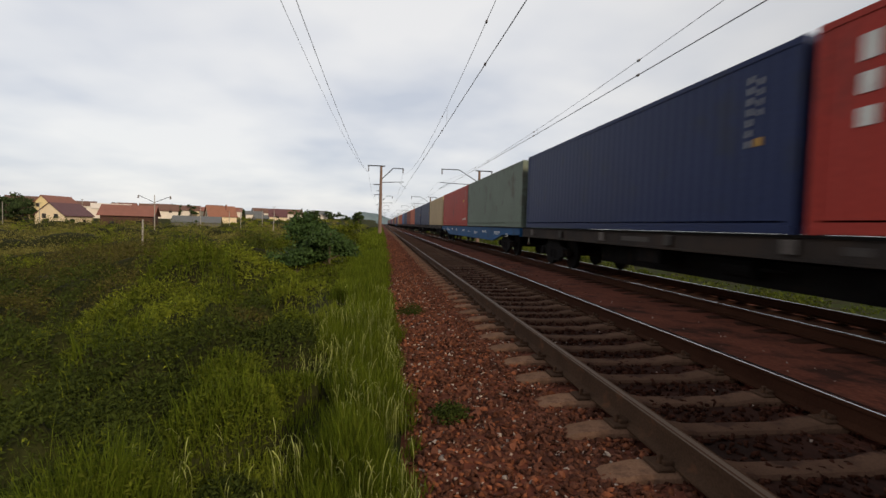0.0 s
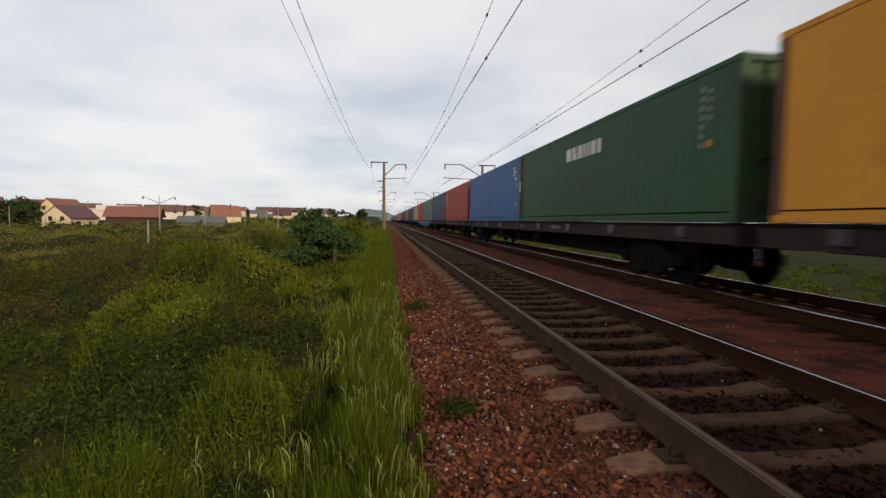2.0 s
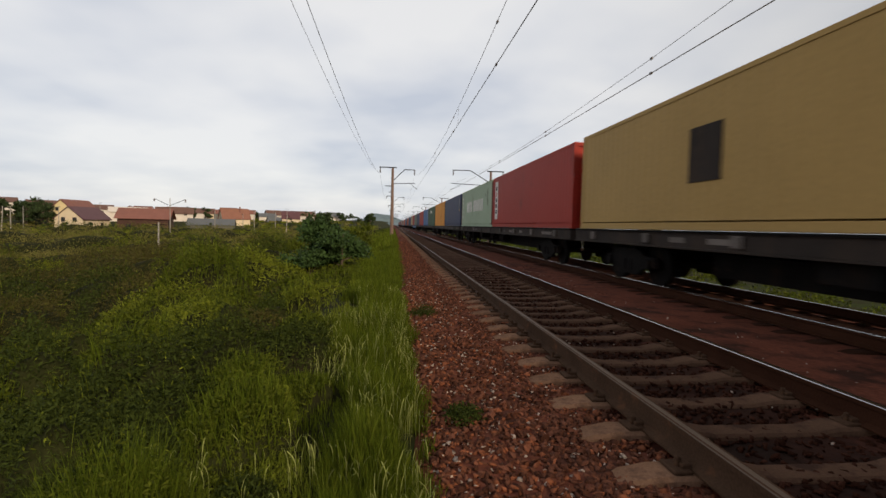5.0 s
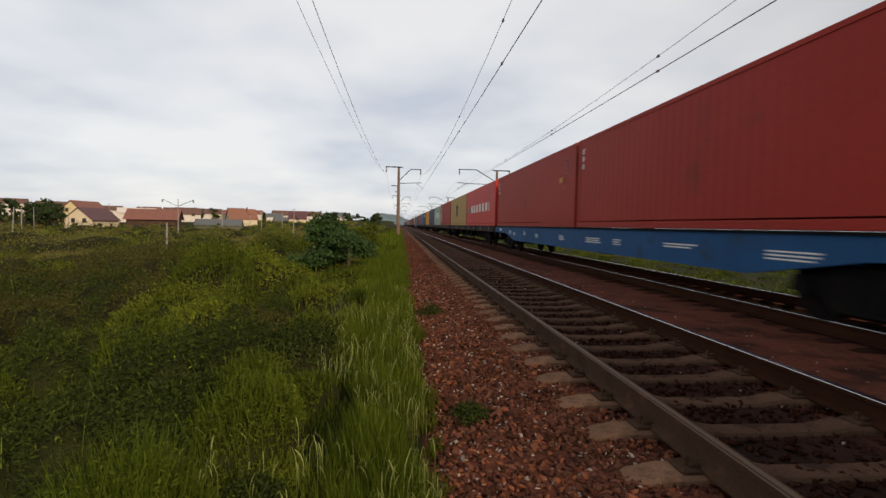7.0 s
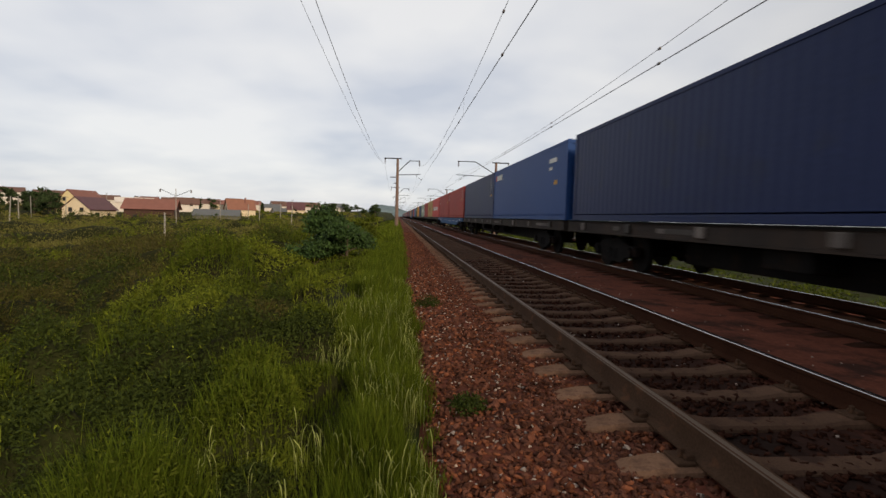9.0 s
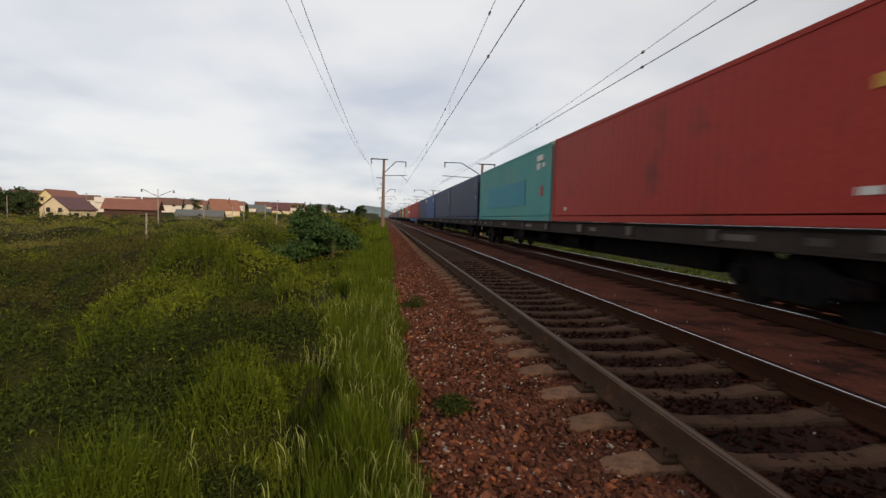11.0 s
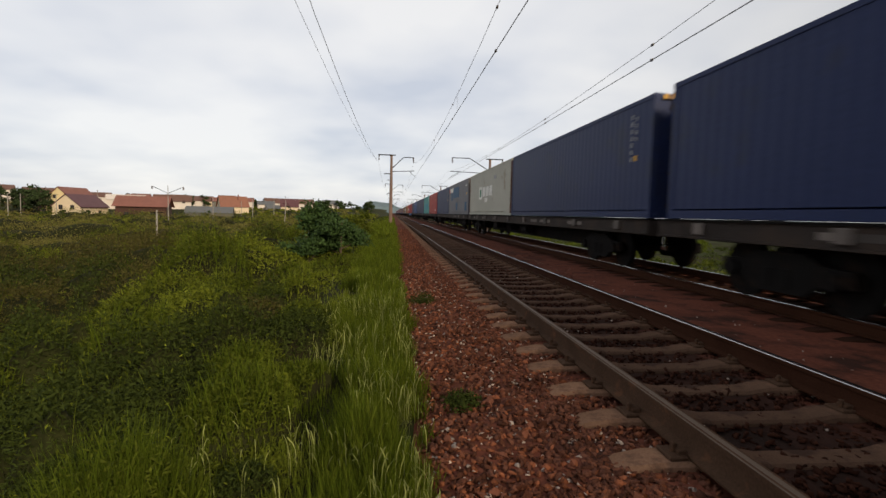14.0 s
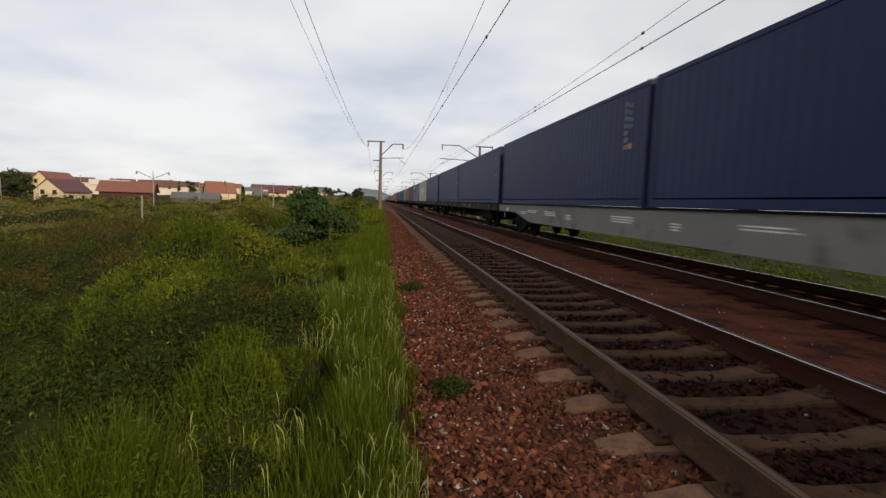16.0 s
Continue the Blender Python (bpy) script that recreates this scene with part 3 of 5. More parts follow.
def blocks(parent, mat, y0, z0, h, widths, gap=0.25, slant=0.0):
    """A line of lettering as plain bars."""
    y = y0
    for i, w in enumerate(widths):
        if w > 0:
            plate(parent, "lettering_bar", mat, y, y + w, z0, z0 + h)
        y += abs(w) + gap * h


def id_marks(parent, y0=None, mat=None, yellow=True):
    """Two columns of small upright marks near the rear corner, as boxes carry them."""
    mat = mat or M["paint_faded"]
    y = LEN - 0.95 if y0 is None else y0
    for i in range(7):
        plate(parent, "marking", mat, y + 0.005 * (i % 2), y + 0.06, 2.26 - 0.16 * i, 2.36 - 0.16 * i)
    for i in range(4):
        plate(parent, "marking", mat, y + 0.2, y + 0.25, 2.2 - 0.15 * i, 2.29 - 0.15 * i)
    if yellow:
        plate(parent, "warning_plate", M["paint_yellow"], y + 0.17, y + 0.29, 1.3, 1.42)


def container(kind, label, marks=None, hazard=False):
    root = new("shipping_container")
    tagged(root, label, "container", "containers on the train")
    mat = PAINT[kind]
    rusty = kind in ("silver", "yellow", "sage", "blue")
    for k, me in CM.items():
        nm = me.name.split(".")[0]
        ob = new(nm, me)
        ob.parent = root
        s = ob.material_slots[0]
        s.link = "OBJECT"
        s.material = mat
        if nm == "corner_post" and rusty:
            s.material = RUST
        if nm == "lock_rod":
            s.material = M["wagon_grey"]
    if hazard:
        for s in (-1, 1):
            for i in range(3):
                x = s * (0.62 + i * 0.17)
                part("hazard_stripe", boxes((x - 0.05, x + 0.05, -LEN - 0.006, -LEN + 0.01, HIGH - 0.115, HIGH - 0.015)), M["paint_yellow"], root)
    if marks:
        marks(root)
    return root


def mk_three(root):
    for a, b in ((2.0, 2.36), (1.62, 1.92), (1.24, 1.52)):
        plate(root, "marking", M["paint_white"], 0.6, 0.82, a + 0.04, b - 0.02)
    id_marks(root)


def mk_navy(root):
    id_marks(root)


def mk_blue(root):
    for z, w in ((2.2, 0.14), (2.06, 0.3), (1.94, 0.16)):
        plate(root, "marking", M["paint_white"], LEN - 1.12, LEN - 1.12 + w, z, z + 0.08)
    plate(root, "marking", M["paint_white"], LEN - 0.86, LEN - 0.7, 1.74, 1.86)
    plate(root, "warning_plate", M["paint_yellow"], LEN - 0.62, LEN - 0.46, 1.44, 1.55)
    plate(root, "warning_plate", M["paint_yellow"], LEN - 0.86, LEN - 0.7, 0.66, 0.8)
    plate(root, "document_plate", M["paint_white"], LEN - 0.15, LEN - 0.02, 1.2, 1.62)


def mk_green(root):
    blocks(root, M["paint_white"], 4.85, 1.80, 0.36, (0.34, 0.32, 0.30, 0.12, 0.12, 0.32, 0.2), 0.3)
    id_marks(root)


def mk_china(root):
    for i in range(5):
        plate(root, "marking", M["paint_white"], 0.66, 0.86, 2.02 - 0.34 * i, 2.24 - 0.34 * i)
    blocks(root, M["paint_white"], 2.85, 1.02, 0.74, (0.33, 0.33, 0.11, 0.33, 0.33, -0.33, 0.33, 0.33, 0.11, 0.31, 0.31, 0.11, 0.33, 0.33), 0.26)


def mk_emc(root):
    plate(root, "panel", M["paint_white"], 0.65, 1.25, 0.42, 2.4)
    for i, m in enumerate(("wagon_grey", "paint_red", "wagon_grey", "wagon_grey", "wagon_grey")):
        plate(root, "lettering_bar", M[m], 0.8, 1.1, 1.95 - 0.31 * i, 2.15 - 0.31 * i, dx=0.011)


def mk_hyundai(root):
    plate(root, "logo", M["paint_green"], 1.2, 2.1, 0.95, 1.4)
    blocks(root, M["paint_white"], 2.8, 0.95, 0.55, (0.62, 0.62, 0.62, 0.62, 0.62, 0.62, 0.2), 1.09)
    id_marks(root, LEN - 1.8, yellow=False)


def mk_tan(root):
    plate(root, "logo", M["wagon_grey"], 5.2, 6.1, 0.9, 1.9)


def mk_red_small(root):
    for z in (1.75, 1.98, 2.2):
        plate(root, "marking", M["paint_white"], 0.36, 0.46, z, z + 0.15)
    id_marks(root, LEN - 1.05, M["paint_rosy"], False)
    plate(root, "warning_plate", M["paint_yellow"], LEN - 1.55, LEN - 1.22, 1.52, 1.68)


def mk_senco_blue(root):
    plate(root, "logo", M["paint_red"], 0.47, 0.74, 2.08, 2.36)
    blocks(root, M["paint_white"], 0.82, 2.08, 0.27, (0.18, 0.19, 0.19, 0.19, 0.22), 0.25)
    for a, b in ((2.05, 2.3), (1.8, 2.0)):
        plate(root, "marking", M["paint_white"], LEN - 1.9, LEN - 1.1 if a > 2 else LEN - 1.6, a, b - 0.1)
    plate(root, "warning_plate", M["paint_yellow"], LEN - 1.3, LEN - 1.0, 1.25, 1.4)


def mk_teal(root):
    plate(root, "repainted_patch", M["paint_teal"], 2.4, 9.2, 0.6, 1.6)
    for a, b, c, d in ((LEN - 1.6, LEN - 0.9, 2.15, 2.35), (LEN - 1.6, LEN - 1.2, 1.85, 2.08), (LEN - 1.0, LEN - 0.7, 1.9, 2.05)):
        plate(root, "marking", M["paint_white"], a, b, c, d)
    plate(root, "warning_plate", M["paint_red"], LEN - 1.1, LEN - 0.85, 0.9, 1.25)


def mk_grey(root):
    plate(root, "logo", M["paint_red"], 0.46, 1.15, 1.95, 2.3)
    blocks(root, M["paint_white"], 1.22, 1.98, 0.36, (0.36, 0.38, 0.38, 0.36, 0.42), 0.22)
    plate(root, "repainted_patch", M["paint_blue"], 3.4, 7.1, 1.42, 2.3)
    plate(root, "repainted_patch", M["paint_blue"], 1.97, 2.86, 1.25, 1.92)
    plate(root, "repainted_patch", M["paint_blue"], 5.3, 6.3, 0.35, 1.0)
    plate(root, "repainted_patch", M["paint_blue"], LEN - 1.7, LEN - 0.9, 0.3, 0.95)
    plate(root, "marking", M["paint_white"], LEN - 1.4, LEN - 0.7, 2.15, 2.22)
    plate(root, "warning_plate", M["paint_yellow"], LEN - 0.9, LEN - 0.7, 1.5, 1.65)


def mk_silver(root):
    plate(root, "logo", M["paint_white"], 3.8, 4.75, 0.95, 1.72)
    plate(root, "logo", M["paint_green"], 4.05, 4.5, 1.1, 1.56, dx=0.011)
    blocks(root, M["paint_white"], 5.0, 1.1, 0.56, (0.85, 0.8, 0.7), 0.4)
    plate(root, "repainted_patch", M["paint_white"], 5.6, 6.5, 0.76, 1.0)
    plate(root, "marking", M["paint_faded"], LEN - 4.0, LEN - 3.4, 1.95, 2.15)


def mk_red_plain(root):
    plate(root, "marking", M["paint_white"], 1.1, 1.25, 0.35, 0.45)
    id_marks(root, LEN - 1.05, M["paint_rosy"], False)
    plate(root, "warning_plate", M["paint_yellow"], LEN - 1.6, LEN - 1.3, 1.6, 1.76)
    plate(root, "marking", M["paint_white"], LEN - 1.7, LEN - 1.4, 0.4, 0.5)
    plate(root, "marking", M["paint_white"], LEN - 0.9, LEN - 0.6, 0.4, 0.55)


BOX = {
    "navy": ("navy", "dark navy corrugated shipping container with small white marks", mk_navy, True),
    "red_three": ("red", "red corrugated container with a white mark column on a flat wagon", mk_three, True),
    "blue": ("blue", "faded mid-blue corrugated container with rusty corner posts", mk_blue, False),
    "green": ("green", "dark green corrugated container with white lettering", mk_green, False),
    "yellow": ("yellow", "stained ochre-yellow corrugated container on a flat wagon", None, False),
    "china": ("sage", "light sage-green container with a long white lettering line", mk_china, False),
    "emc": ("maroon", "dark red container with a tall white lettered panel", mk_emc, False),
    "tan": ("tan", "tan-yellow container with a dark square mark", mk_tan, False),
    "scarlet": ("scarlet", "bright red container with widely spaced white lettering", mk_hyundai, False),
    "maroon": ("maroon", "maroon corrugated container on a blue wagon", mk_red_small, True),
    "cobalt": ("cobalt", "cobalt-blue container with white lettering and rusty posts", mk_senco_blue, False),
    "teal": ("teal", "weathered pale teal container with a repainted patch", mk_teal, False),
    "red": ("red", "brick-red corrugated container with small white marks", mk_red_plain, True),
    "grey": ("grey", "grey container with blue repainted patches and white lettering", mk_grey, False),
    "silver": ("silver", "pale grey container with a round logo and rust streaks", mk_silver, False),
    "greygreen": ("greygreen", "dull grey-green corrugated container on a flat wagon", None, False),
    "cream": ("cream", "cream-yellow corrugated container on a flat wagon", None, False),
    "brown": ("brown", "red-brown corrugated container on a flat wagon", None, False),
    "orange": ("orange", "orange-red corrugated container on a flat wagon", None, False),
}
# each wagon from the train's head to its tail: style, front box, rear box
TRAIN = [
    ("flat", "red", "navy"), ("flat", "cobalt", "brown"), ("belly_blue", "navy", "navy"), ("flat", "orange", "cream"), ("flat", "brown", "silver"),
    ("flat", "navy", "cobalt"), ("flat", "red", "brown"), ("flat", "blue", "orange"), ("flat", "silver", "navy"), ("flat", "brown", "cream"), ("belly_blue", "maroon", "blue"),
    ("flat", "cream", "orange"), ("flat", "orange", "blue"), ("flat", "navy", "brown"), ("flat", "orange", "navy"),
    ("flat", "navy", "cream"), ("belly_blue", "red", "greygreen"),
    ("flat", "navy", "red_three"), ("flat", "blue", "green"), ("flat", "yellow", "navy"), ("flat", "china", "emc"), ("flat", "tan", "scarlet"),
    ("belly_blue", "maroon", "maroon"), ("flat", "navy", "cobalt"), ("flat", "navy", "navy"), ("flat", "teal", "red"), ("flat", "navy", "grey"),
    ("flat", "silver", "navy"), ("flat", "navy", "navy"), ("belly_pale", "navy", "navy"), ("flat", "navy", "navy"),
]
HEAD = 17                              # index of the wagon whose front is at S0 when the clip starts
S0, PITCH, SPEED, SLOW = 18.1, 25.3, 19.48, -0.0165
WAG = {}


def wheel_bm(x):
    bm = bmesh.new()
    n = 20
    prof = [(-0.065, 0.10), (-0.065, 0.475), (-0.045, 0.475), (0.06, 0.46), (0.065, 0.44), (0.065, 0.38), (0.02, 0.36), (0.02, 0.14), (0.07, 0.12), (0.07, 0.0)]
    rings = []
    for px, r in prof:
        rings.append([bm.verts.new((x + px, r * math.cos(2 * math.pi * k / n), r * math.sin(2 * math.pi * k / n))) for k in range(n)] if r > 0 else None)
    for a, b in zip(rings, rings[1:]):
        if a and b:
            for k in range(n):
                bm.faces.new((a[k], a[(k + 1) % n], b[(k + 1) % n], b[k]))
    return bm


def wagon_meshes():
    W = {}
    L0, L1 = -24.72, 0.14
    for s, k in ((-1, "a"), (1, "b")):
        x0, x1 = sorted((s * 1.18, s * 1.30))
        bm = bmesh.new()
        box(bm, x0, x1, L0, L1, -0.30, -0.035)
        W["flat_sill_" + k] = shared("side_sill", bm)
        W["flat_low_" + k] = shared("lower_flange", boxes((*sorted((s * 1.12, s * 1.345)), L0 + 0.01, L1 - 0.01, -0.335, -0.302)))
        W["top_" + k] = shared("upper_flange", boxes((*sorted((s * 1.12, s * 1.345)), L0 + 0.01, L1 - 0.01, -0.033, 0.010)))
        out = [(L1, -0.035), (L1, -0.30), (-2.6, -0.34), (-4.6, -0.66), (-20.0, -0.66), (-22.0, -0.34), (L0, -0.30), (L0, -0.035)]
        bm = bmesh.new()
        va = [bm.verts.new((x0, y, z)) for y, z in out]
        vb = [bm.verts.new((x1, y, z)) for y, z in out]
        for i in range(len(out)):
            j = (i + 1) % len(out)
            bm.faces.new((va[i], va[j], vb[j], vb[i]))
        bm.faces.new(va); bm.faces.new(vb[::-1])
        W["belly_sill_" + k] = shared("side_sill", bm)
        for i in range(9):
            y = -1.2 - i * 2.77
            W["bracket_%s%d" % (k, i)] = shared("stake_bracket", boxes((*sorted((s * 1.30, s * 1.37)), y - 0.12, y + 0.12, -0.26, -0.06), bevel=0.012))
    W["flat_spine"] = shared("spine_beam", boxes((-0.5, 0.5, -19.6, -5.0, -0.86, -0.43)))
    W["centre_sill"] = shared("centre_sill", boxes((-0.22, 0.22, L0, L1, -0.42, -0.06)))
    for i in range(10):
        y = -0.1 - i * 2.71
        W["cross_%d" % i] = shared("crossbeam", boxes((-1.18, 1.18, y - 0.1, y + 0.1, -0.26, -0.045)))
    for e, y in (("f", L1), ("r", L0)):
        s = 1 if e == "f" else -1
        W["end_beam_" + e] = shared("end_beam", boxes((-1.3, 1.3, y - 0.02, y + 0.02, -0.36, -0.04)))
        W["coupler_" + e] = shared("coupler", boxes((-0.12, 0.12, *sorted((y, y + s * 0.26)), -0.30, -0.06), (-0.20, 0.20, *sorted((y + s * 0.2, y + s * 0.30)), -0.34, -0.02), bevel=0.02))
    # polished knob, added only to catch a bright glint at the rear end
    W["end_cock"] = shared("end_cock", tube(tube(bmesh.new(), (-0.92, L0 - 0.02, -0.36), (-0.92, L0 - 0.02, -0.58), 0.02, n=6), (-0.92, L0 - 0.02, -0.58), (-0.92, L0 - 0.02, -0.66), 0.055, 0.04, 10))
    W["brake_cylinder"] = shared("brake_cylinder", tube(tube(bmesh.new(), (-0.75, -10.4, -0.55), (-0.75, -11.1, -0.55), 0.17, n=12), (-0.75, -11.1, -0.55), (-0.75, -11.7, -0.55), 0.03, n=6))
    W["air_tank"] = shared("air_tank", tube(bmesh.new(), (-0.8, -13.2, -0.55), (-0.8, -14.1, -0.55), 0.19, n=14))
    W["tool_box"] = shared("tool_box", boxes((-1.12, -0.62, -8.9, -8.0, -0.66, -0.30), bevel=0.02))
    # bogie, origin at its middle on rail level
    B = {}
    for s, k in ((-1, "a"), (1, "b")):
        bm = bmesh.new()
        x0, x1 = sorted((s * 0.98, s * 1.10))
        pr = [(-1.15, 0.62), (-1.2, 0.40), (-0.70, 0.36), (-0.48, 0.20), (0.48, 0.20), (0.70, 0.36), (1.2, 0.40), (1.15, 0.62), (0.75, 0.64), (0.45, 0.78), (-0.45, 0.78), (-0.75, 0.64)]
        va = [bm.verts.new((x0, y, z)) for y, z in pr]
        vb = [bm.verts.new((x1, y, z)) for y, z in pr]
        for i in range(len(pr)):
            j = (i + 1) % len(pr)
            bm.faces.new((va[i], va[j], vb[j], vb[i]))
        bm.faces.new(va); bm.faces.new(vb[::-1])
        B["side_frame_" + k] = shared("side_frame", bm)
        for j, y in enumerate((-0.925, 0.925)):
            B["axle_box_%s%d" % (k, j)] = shared("axle_box", tube(bmesh.new(), (s * 0.95, y, 0.475), (s * 1.17, y, 0.475), 0.13, n=12))
            bm = wheel_bm(s * 0.79)
            B["wheel_%s%d" % (k, j)] = shared("wheel", bm)
        B["springs_" + k] = shared("spring", tube(tube(bmesh.new(), (s * 1.05, -0.15, 0.28), (s * 1.05, -0.15, 0.55), 0.09, n=8), (s * 1.05, 0.15, 0.28), (s * 1.05, 0.15, 0.55), 0.09, n=8))
    B["bolster"] = shared("bolster", boxes((-1.0, 1.0, -0.2, 0.2, 0.55, 0.84)))
    for j, y in enumerate((-0.925, 0.925)):
        B["axle_%d" % j] = shared("axle", tube(bmesh.new(), (-0.9, y, 0.475), (0.9, y, 0.475), 0.075, n=8))
    return W, B


WM, BM_ = wagon_meshes()


def wagon(style):
    """Origin: front end of the front box, on rail level."""
    lab = {"flat": "dirty dark-grey steel container flat wagon", "belly_blue": "blue deep-bellied container flat wagon with white marks", "belly_pale": "pale grey deep-bellied container flat wagon with white marks"}[style]
    root = tagged(new("flat_wagon"), lab, "wagon", "wagons of the train")
    mat = M[{"flat": "wagon_grey", "belly_blue": "wagon_blue", "belly_pale": "wagon_pale"}[style]]
    deck = DECK - FAR_DROP
    for k, me in WM.items():
        if k.startswith("flat_") and style != "flat" or k.startswith("belly_") and style == "flat":
            continue
        if style != "flat" and k.startswith("bracket"):
            continue
        nm = me.name.split(".")[0]
        ob = new(nm, me)
        ob.parent = root
        ob.matrix_basis = pose(0, 0, deck)
        s = ob.material_slots[0]
        s.link = "OBJECT"
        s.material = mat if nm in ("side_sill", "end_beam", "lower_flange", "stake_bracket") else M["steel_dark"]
        if nm == "stake_bracket":
            s.material = M["bracket"]
        # mirror-like metal so the added knob reflects the sky
        if nm == "end_cock":
            s.material = M["rail_top"]
    rng = random.Random(len(WAG))
    WAG[len(WAG)] = style
    # painted data panels on the sill
    ys = [rng.uniform(1.0, 24.0) for _ in range(7)] if style == "flat" else [1.2, 3.4, 4.3, 6.2, 8.1, 11.0, 13.4, 15.2, 17.6, 20.4, 22.6]
    for y in ys:
        w = rng.choice((0.35, 0.5, 0.8, 1.1))
        z0 = deck - (0.22 if style == "flat" else rng.choice((0.24, 0.30)))
        h = 0.10 if style == "flat" else rng.choice((0.07, 0.10, 0.16))
        if style == "flat":
            part("marking", boxes((-1.306, -1.298, -y - w, -y, z0, z0 + h)), M["bracket"], root)
            continue
        rows = rng.choice((2, 3, 3, 2, 1))
        w = w if rows > 1 else 0.35
        for k in range(rows):
            part("marking", boxes((-1.306, -1.298, -y - w * rng.uniform(0.75, 1.0), -y, z0 - 0.055 * k, z0 - 0.055 * k + (0.12 if rows == 1 else 0.024))), M["paint_white"], root)
    for y in (-2.75, -21.85):
        bo = new("bogie")
        bo.parent = root
        bo.matrix_basis = pose(0, y, 0)
        for k, me in BM_.items():
            ob = new(me.name.split(".")[0], me)
            ob.parent = bo
            if k.startswith(("wheel", "axle_0", "axle_1")) and me.name.startswith("wheel"):
                ob.matrix_basis = pose(0, -0.925 if k.endswith("0") else 0.925, 0.475)
    return root


ROLLING = []


def make_train():
    for i, (style, a, b) in enumerate(TRAIN):
        s = S0 - (i - HEAD) * PITCH
        w = wagon(style)
        ROLLING.append((w, s, FAR_DROP))
        for j, kind in enumerate((a, b)):
            paint, lab, marks, hz = BOX[kind]
            c = container(paint, lab, marks, hz)
            ROLLING.append((c, s - j * (LEN + 0.2), DECK))


make_train()


# ---- catenary: masts, brackets and wires ----
def catenary_mast(x, y, side, track, height=8.3, base=-1.0):
    """side: +1 when the track lies towards +x."""
    root = tagged(new("catenary_mast"), "brown concrete catenary mast with steel bracket arms", "mast", "masts along the line")
    root.matrix_basis = pose(x, y, 0)
    reach = abs(track - x)
    s = side
    part("post", tube(bmesh.new(), (0, 0, base), (0, 0, height), 0.24, 0.15, 10), M["mast"], root)
    bm = tube(bmesh.new(), (0, 0, 6.6), (s * (reach * 0.55), 0, 8.1), 0.05)
    tube(bm, (s * (reach * 0.55), 0, 8.1), (s * reach * 1.02, 0, 8.1), 0.05)
    part("cantilever", bm, M["steel_dark"], root)
    bm = tube(bmesh.new(), (0, 0, 6.3), (s * reach * 1.05, 0, 6.45), 0.04)
    tube(bm, (s * reach * 0.8, 0, 6.42), (s * (reach + 0.35), 0, 5.65), 0.02)
    part("registration_arm", bm, M["steel_dark"], root)
    bm = bmesh.new()
    for k in range(4):
        tube(bm, (s * reach, 0, 8.05 - k * 0.14), (s * reach, 0, 7.96 - k * 0.14), 0.09, n=8)
    tube(bm, (s * reach, 0, 8.1), (s * reach, 0, 7.4), 0.025, n=6)
    part("insulator", bm, M["insulator"], root)
    part("feeder_arm", boxes((min(0.55, -1.65) if s > 0 else -0.5, 0.5 if s > 0 else 1.65, -0.06, 0.06, height + 0.02, height + 0.14)), M["steel_dark"], root)
    bm = bmesh.new()
    for k in range(4):
        tube(bm, (-s * 1.55, 0, height - k * 0.16), (-s * 1.55, 0, height - 0.1 - k * 0.16), 0.09, n=8)
    part("feeder_insulator", bm, M["insulator"], root)
    bm = boxes((-0.9 if s > 0 else 0.05, -0.05 if s > 0 else 0.9, -0.05, 0.05, 5.95, 6.05))
    box(bm, -0.45 if s > 0 else 0.0, 0.0 if s > 0 else 0.45, -0.04, 0.04, 5.2, 5.28)
    part("lower_arm", bm, M["steel_dark"], root)
    return root


SPAN = 62.0
for k in range(0, 8):
    catenary_mast(-0.2 - 0.10 * k, 62.0 + SPAN * k, 1, TRACK_A, 8.25)
    catenary_mast(12.0, 60.5 + SPAN * k, -1, TRACK_B + 0.6, 8.0)
catenary_mast(-0.9, 62.0 - SPAN - 6.0, 1, TRACK_A, 8.25)
catenary_mast(12.0, 60.5 - SPAN, -1, TRACK_B + 0.6, 8.0)


def wire(name, label, pts, r):
    cu = bpy.data.curves.new(name, "CURVE")
    cu.dimensions = "3D"
    cu.bevel_depth = r
    cu.bevel_resolution = 1
    sp = cu.splines.new("POLY")
    sp.points.add(len(pts) - 1)
    for p, q in zip(sp.points, pts):
        p.co = (*q, 1)
    cu.materials.append(M["wire"])
    return tagged(new(name, cu), label, "wire", "overhead wires")


def sagging(x, z_top, sag, y_start, n_spans, x_shift=0.0):
    pts = []
    for i in range(n_spans):
        for j in range(13):
            u = j / 13
            pts.append((x + x_shift * math.sin(2 * math.pi * (i + u) / 2), y_start + SPAN * (i + u), z_top - sag * 4 * u * (1 - u)))
    pts.append((x, y_start + SPAN * n_spans, z_top))
    return pts


wire("contact_wire", "dark copper contact wire over the near track", sagging(TRACK_A, 5.34, 0.06, 0.0, 9), 0.012)
wire("messenger_wire", "dark messenger wire over the near track", sagging(TRACK_A, 7.5, 1.75, 0.0, 9), 0.008)
wire("contact_wire", "dark copper contact wire over the train's track", sagging(TRACK_B, 5.35, 0.06, -1.5, 9), 0.012)
wire("messenger_wire", "dark messenger wire over the train's track", sagging(TRACK_B, 6.38, 0.98, -1.5, 9), 0.007)
for x0, r in ((-2.9, 0.007), (-2.4, 0.010)):
    run = sagging(-1.75, 7.5, 1.2, 0.0, 9)
    wire("feeder_wire", "dark feeder wire hung outside the masts", [(x + (x0 - x) * max(0, 1 - y / SPAN), y, z) for x, y, z in run], r)
